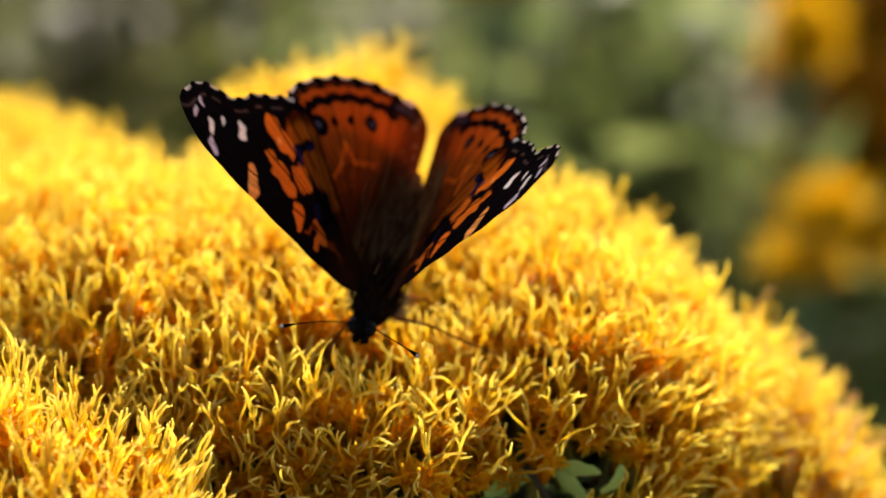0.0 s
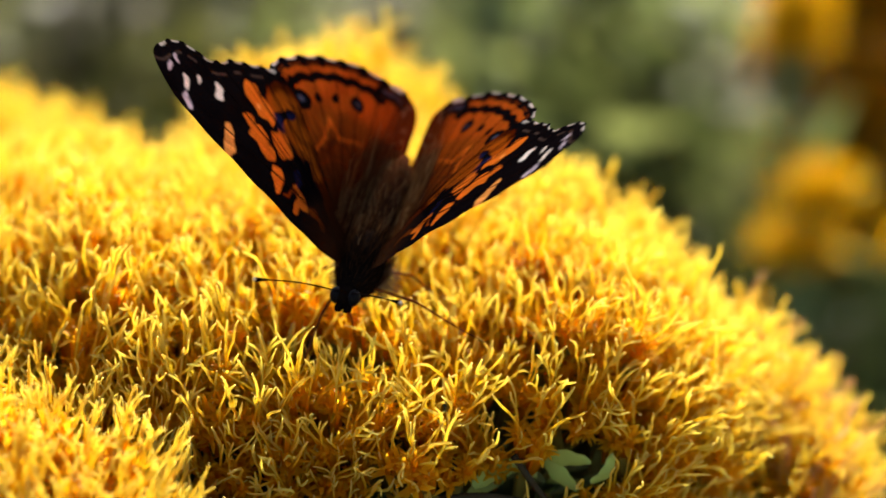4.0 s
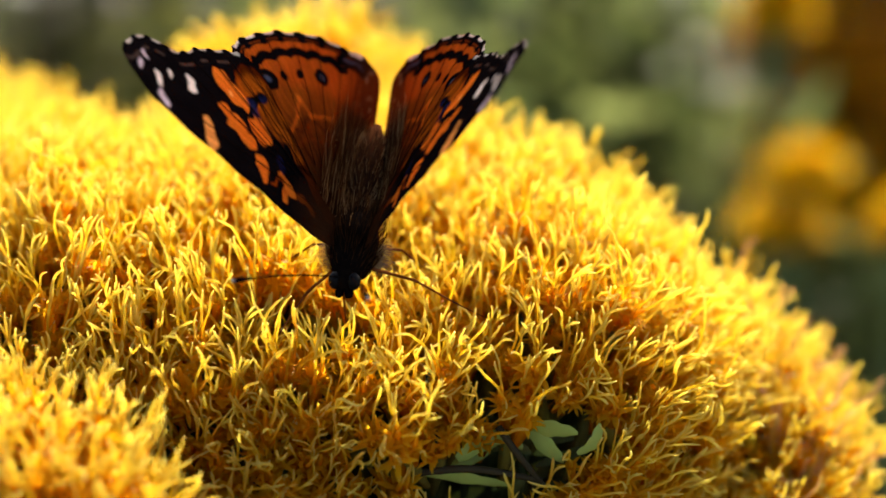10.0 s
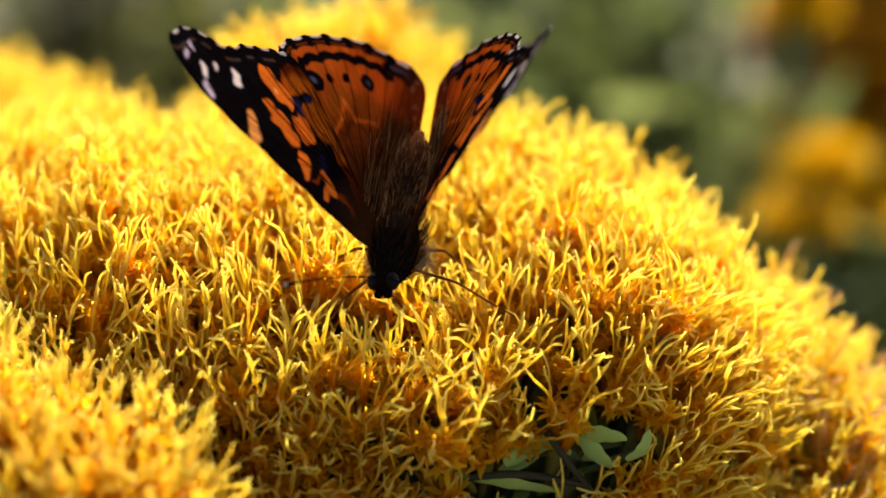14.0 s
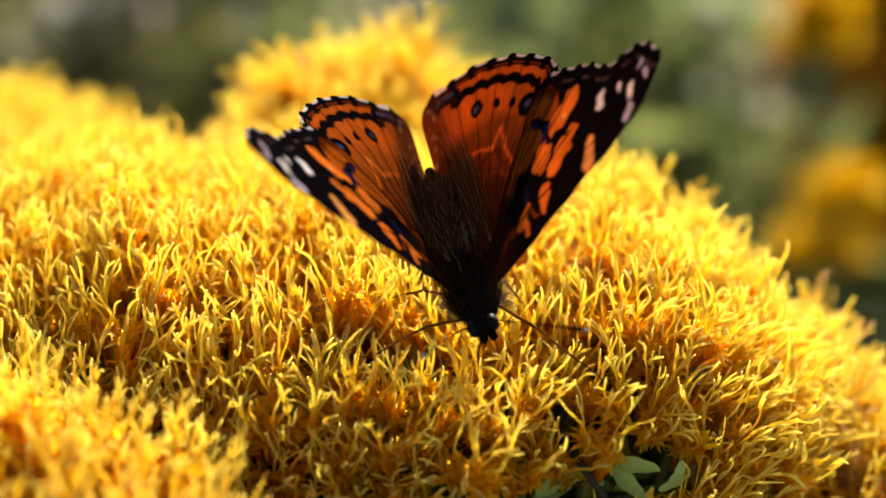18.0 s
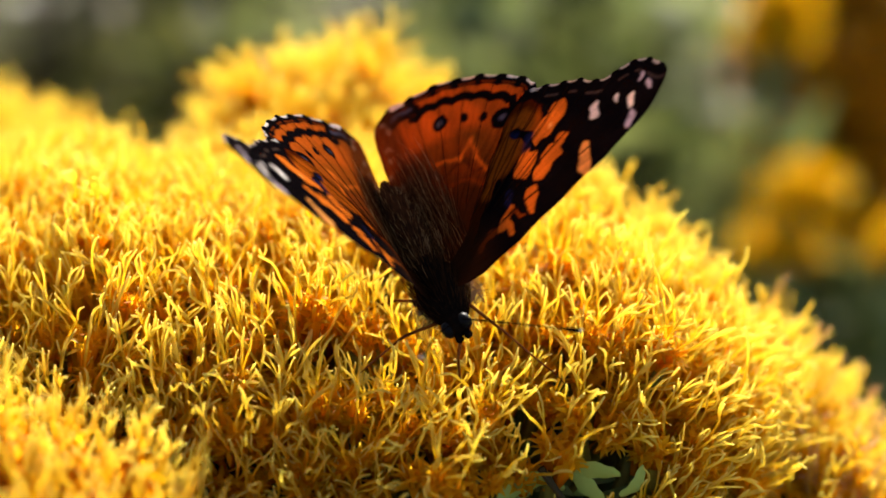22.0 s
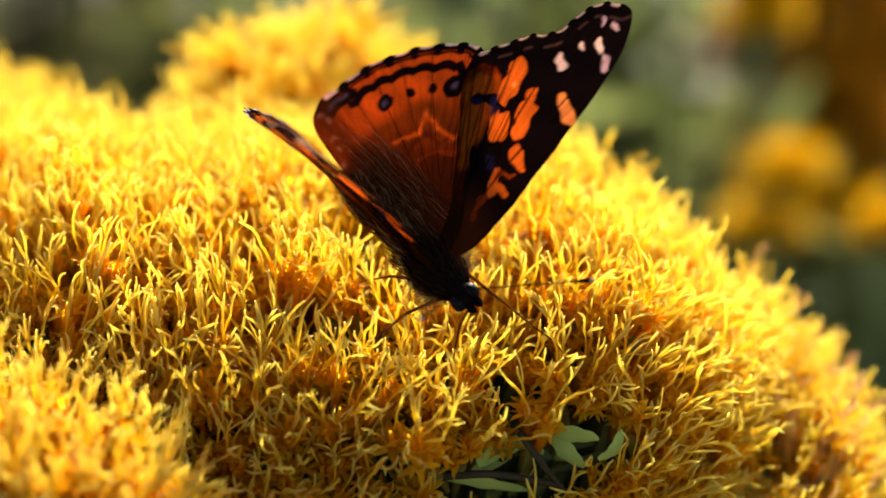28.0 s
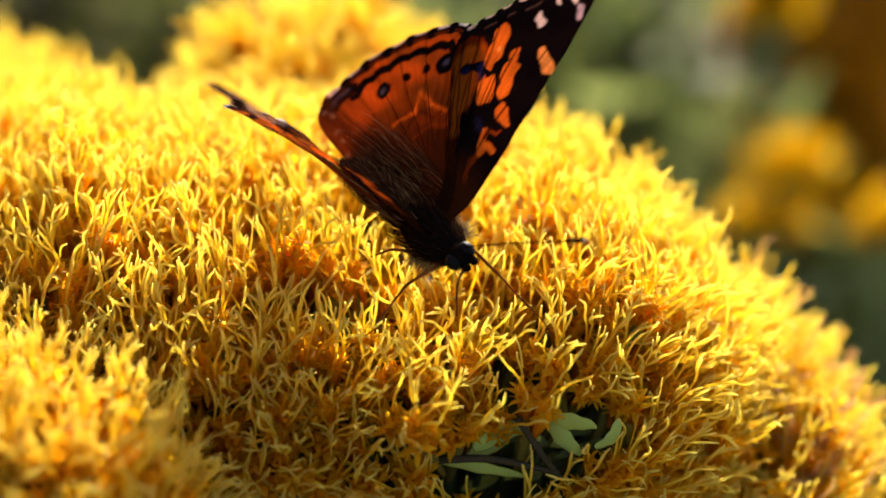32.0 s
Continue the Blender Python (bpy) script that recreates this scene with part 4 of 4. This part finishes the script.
    for key, (root, long, *aims) in ANTENNAE.items():
        s = np.linspace(0, 1, 18)[:, None]
        line = np.array([0, long, 0]) * s + np.array([0.12, 0, 0.25]) * np.sin(s * 3.1)
        limbs[key] = part("antenna", mm(tube(line, 0.06 + 0.16 * np.clip((s[:, 0] - 0.84) / 0.16, 0, 1) ** 0.7, 7)), CUTICLE, top, "dark club-tipped antenna")
        part("club_tip", mm(blob((0, long + 0.1, 0), (0.18, 0.26, 0.18), 8, 10)), CLUB, limbs[key], "pale tip of the club")
    # hair on thorax, abdomen and wing bases
    hair, dark_hair = Pile(), Pile()
    for k in range(2000):
        u, w = rng.uniform(0, 2 * np.pi), rng.uniform(-1, 1)
        if k % 2:
            n = np.array([math.cos(u) * math.sqrt(1 - w * w), w, math.sin(u) * math.sqrt(1 - w * w)])
            base = np.array([0, 3.2, 0.5]) + n * np.array([2.1, 4.2, 2.4])
        else:
            n = np.array([math.cos(u), 0.1, math.sin(u)])
            base = np.array([0, -4.4 + w * 4.6, 1.2 - 0.1 * w * 4.6]) + n * 1.45 * math.sqrt(1 - 0.6 * w * w)
        way = unit(n * 0.2 + np.array([0, -0.95, 0.0]) + rng.normal(size=3) * 0.1)
        long = rng.uniform(1.2, 2.6) if k % 2 else rng.uniform(0.6, 1.5)
        s = np.linspace(0, 1, 4)[:, None]
        v, q = tube(base + way * long * s + n * 0.25 * np.sin(s * 3.1), [0.024, 0.022, 0.018, 0.006], 3)
        (dark_hair if base[1] > 1.5 + rng.normal() else hair).add(v * MM, q)
    pale_hair = Pile()
    for k in range(460):
        side = 1 if k % 2 else -1
        base = np.array([side * rng.uniform(1.5, 2.1), rng.uniform(2.2, 5.2), rng.uniform(-1.5, -0.2)])
        way = unit(np.array([side * rng.uniform(0.4, 1.0), rng.uniform(-0.9, 0.2), rng.uniform(-0.9, 0.1)]))
        s = np.linspace(0, 1, 4)[:, None]
        v, q = tube(base + way * rng.uniform(0.8, 2.2) * s + np.array([0, -0.3, 0.2]) * np.sin(s * 2.6), [0.018, 0.018, 0.014, 0.005], 3)
        pale_hair.add(v * MM, q)
    part("pale_hair", pale_hair.mesh("pale_hair"), PALE, top, "pale beige hair under the wing bases", kind="stuff")
    part("dark_hair", dark_hair.mesh("dark_hair"), DARK_HAIR, top, "dark brown hair of the thorax", kind="stuff")
    part("hair", hair.mesh("hair"), HAIR, top, "soft brown hair", kind="stuff")
    return top, wings, limbs


butterfly, wings, limbs = build_butterfly()

# ---------------------------------------------------------------- what moves
BUTTERFLY_ROWS = [
    (0, -0.00523, -0.00332, 0.89920, -29.89, -8.87, 167.10, 49.7, 57.0),
    (0.5, -0.00511, -0.00257, 0.89910, -29.02, -10.04, 166.96, 47.5, 55.5),
    (1, -0.00497, -0.00220, 0.89933, -23.40, -3.06, 163.51, 55.9, 46.3),
    (1.5, -0.00492, -0.00204, 0.89901, -24.64, -4.50, 164.29, 54.7, 48.8),
    (2, -0.00486, -0.00110, 0.89950, -18.93, -4.77, 165.09, 52.7, 49.3),
    (2.5, -0.00477, -0.00185, 0.89934, -22.96, -7.12, 166.78, 49.6, 52.6),
    (4.5, -0.00503, -0.00349, 0.90026, -21.45, -3.79, 163.29, 51.1, 41.4),
    (5, -0.00482, -0.00163, 0.90016, -16.02, -1.90, 166.62, 51.7, 40.3),
    (5.5, -0.00467, -0.00283, 0.89976, -20.77, -3.06, 166.64, 51.7, 42.3),
    (6, -0.00470, -0.00417, 0.89952, -25.40, -3.54, 166.82, 53.5, 43.9),
    (6.5, -0.00478, -0.00463, 0.89946, -26.51, -1.45, 165.79, 58.3, 44.2),
    (7, -0.00489, -0.00435, 0.89939, -27.91, -1.36, 164.74, 53.3, 46.9),
    (7.5, -0.00491, -0.00444, 0.89955, -27.83, -0.28, 164.59, 57.1, 52.0),
    (8, -0.00476, -0.00651, 0.89982, -27.74, -6.63, 170.26, 42.8, 58.7),
    (8.5, -0.00420, -0.00424, 0.89948, -24.66, -10.40, 172.89, 41.7, 56.8),
    (9, -0.00411, -0.00459, 0.89966, -24.12, -4.17, 171.95, 48.2, 54.6),
    (9.5, -0.00421, -0.00453, 0.89970, -23.04, -3.59, 171.28, 48.0, 49.3),
    (10, -0.00420, -0.00553, 0.89993, -25.67, -1.82, 171.29, 50.5, 57.9),
    (10.5, -0.00446, -0.00479, 0.89987, -22.92, 4.12, 169.38, 52.9, 55.8),
    (11, -0.00451, -0.00378, 0.89950, -21.08, 3.38, 169.31, 49.7, 53.2),
    (11.5, -0.00439, -0.00521, 0.89966, -23.66, -1.67, 170.30, 51.8, 55.6),
    (12, -0.00448, -0.00447, 0.89946, -21.06, 1.21, 165.99, 54.1, 48.4),
    (12.5, -0.00476, -0.00352, 0.89953, -19.22, 1.93, 163.92, 52.8, 46.8),
    (13, -0.00486, -0.00503, 0.89981, -21.38, 0.56, 164.93, 48.2, 49.7),
    (13.5, -0.00511, -0.00543, 0.89970, -23.31, 5.65, 162.59, 59.8, 53.5),
    (15.5, -0.00240, -0.00476, 0.89973, -19.61, 6.82, -173.69, 58.1, 53.0),
    (16, -0.00253, -0.00469, 0.89957, -21.23, 8.68, -175.08, 58.2, 49.4),
    (16.5, -0.00280, -0.00586, 0.89958, -21.19, 9.09, -175.52, 59.6, 47.5),
    (17, -0.00241, -0.00444, 0.89886, -20.85, 14.74, -174.32, 61.7, 29.0),
    (17.5, -0.00207, -0.00381, 0.89852, -20.87, 18.80, -175.22, 63.4, 28.6),
    (18, -0.00218, -0.00649, 0.89911, -26.90, 19.54, -174.40, 66.0, 41.2),
    (18.5, -0.00196, -0.00677, 0.89888, -27.61, 16.96, -174.14, 66.0, 40.7),
    (19, -0.00175, -0.00451, 0.89836, -24.20, 20.28, -172.02, 70.4, 33.8),
    (19.5, -0.00163, -0.00521, 0.89841, -24.45, 18.24, -171.27, 66.6, 29.7),
    (20, -0.00158, -0.00476, 0.89846, -23.29, 20.18, -171.75, 65.2, 25.6),
    (20.5, -0.00181, -0.00577, 0.89858, -26.34, 22.12, -173.79, 68.0, 28.7),
    (21, -0.00151, -0.00324, 0.89792, -26.16, 23.68, -172.95, 73.9, 23.4),
    (21.5, -0.00141, -0.00330, 0.89884, -19.12, 27.79, -169.95, 72.9, 18.5),
    (22, -0.00174, -0.00595, 0.89905, -24.57, 29.71, -172.62, 76.3, 18.6),
    (22.5, -0.00112, -0.00365, 0.89861, -19.18, 31.81, -165.63, 81.6, 16.2),
    (23, -0.00122, -0.00361, 0.89825, -18.78, 34.16, -164.68, 82.8, 19.1),
    (23.5, -0.00121, -0.00569, 0.89821, -26.46, 41.21, -167.79, 83.5, 12.6),
    (24, -0.00123, -0.00594, 0.89796, -30.17, 45.15, -173.93, 85.0, 9.5),
    (24.5, -0.00155, -0.00616, 0.89787, -31.13, 41.24, -174.66, 85.9, 9.1),
    (25, -0.00107, -0.00703, 0.89793, -36.08, 39.70, -178.01, 91.7, 8.8),
    (25.5, -0.00106, -0.00569, 0.89847, -26.63, 46.64, -171.77, 96.2, 6.0),
    (27.5, -0.00127, -0.00800, 0.89880, -25.23, 45.07, -162.46, 94.3, 6.7),
    (28, -0.00125, -0.00875, 0.89897, -24.52, 41.21, -160.10, 91.2, 10.6),
    (28.5, -0.00112, -0.00840, 0.89879, -24.60, 39.82, -159.30, 87.6, 11.0),
    (29, -0.00086, -0.00778, 0.89855, -25.94, 40.68, -159.66, 85.6, 11.7),
    (29.5, -0.00077, -0.00770, 0.89849, -26.22, 41.21, -160.08, 84.8, 12.7),
    (30, -0.00102, -0.00683, 0.89810, -26.51, 39.29, -158.64, 83.7, 16.5),
    (30.5, -0.00073, -0.00562, 0.89782, -18.99, 40.51, -155.31, 80.4, 22.1),
    (31, -0.00166, -0.00778, 0.89889, -13.07, 38.83, -155.97, 81.3, 21.6),
    (31.5, -0.00166, -0.00581, 0.89834, -9.37, 38.82, -151.94, 76.7, 19.5),
    (32, -0.00163, -0.00807, 0.89950, -8.76, 37.84, -152.41, 78.6, 18.8),
]


def motions():
    walk(butterfly, [(t, pose(x, y, z, rx, ry, rz)) for t, x, y, z, rx, ry, rz, right, left in BUTTERFLY_ROWS])
    for side, which in ((1, "right"), (-1, "left")):
        for kind in ("forewing", "hindwing"):
            walk(wings[which, kind], [(row[0], pose(side * HINGE[0] * MM, 0, HINGE[1] * MM, 0, -side * (row[7] if side > 0 else row[8]), 0)
                                       @ pose(0, 0, 0, WING_SET[0], side * WING_SET[1], side * WING_SET[2]))
                                      for row in BUTTERFLY_ROWS])
    for key, (root, long, *holds) in (*FOOTHOLDS.items(), *ANTENNAE.items()):
        rows = []
        for t, x, y, z, rx, ry, rz, right, left in BUTTERFLY_ROWS:
            hold = Vector([np.interp(t, [h[0] for h in holds], [h[1][k] for h in holds]) * MM for k in range(3)])
            root_at = Vector(root) * MM
            along = (pose(x, y, z, rx, ry, rz).inverted() @ hold - root_at).normalized()
            across = along.cross(Vector((0, 0, 1))).normalized()
            m = Matrix((across, along, across.cross(along))).transposed().to_4x4()
            m.translation = root_at
            rows.append((t, m))
        walk(limbs[key], rows)


motions()
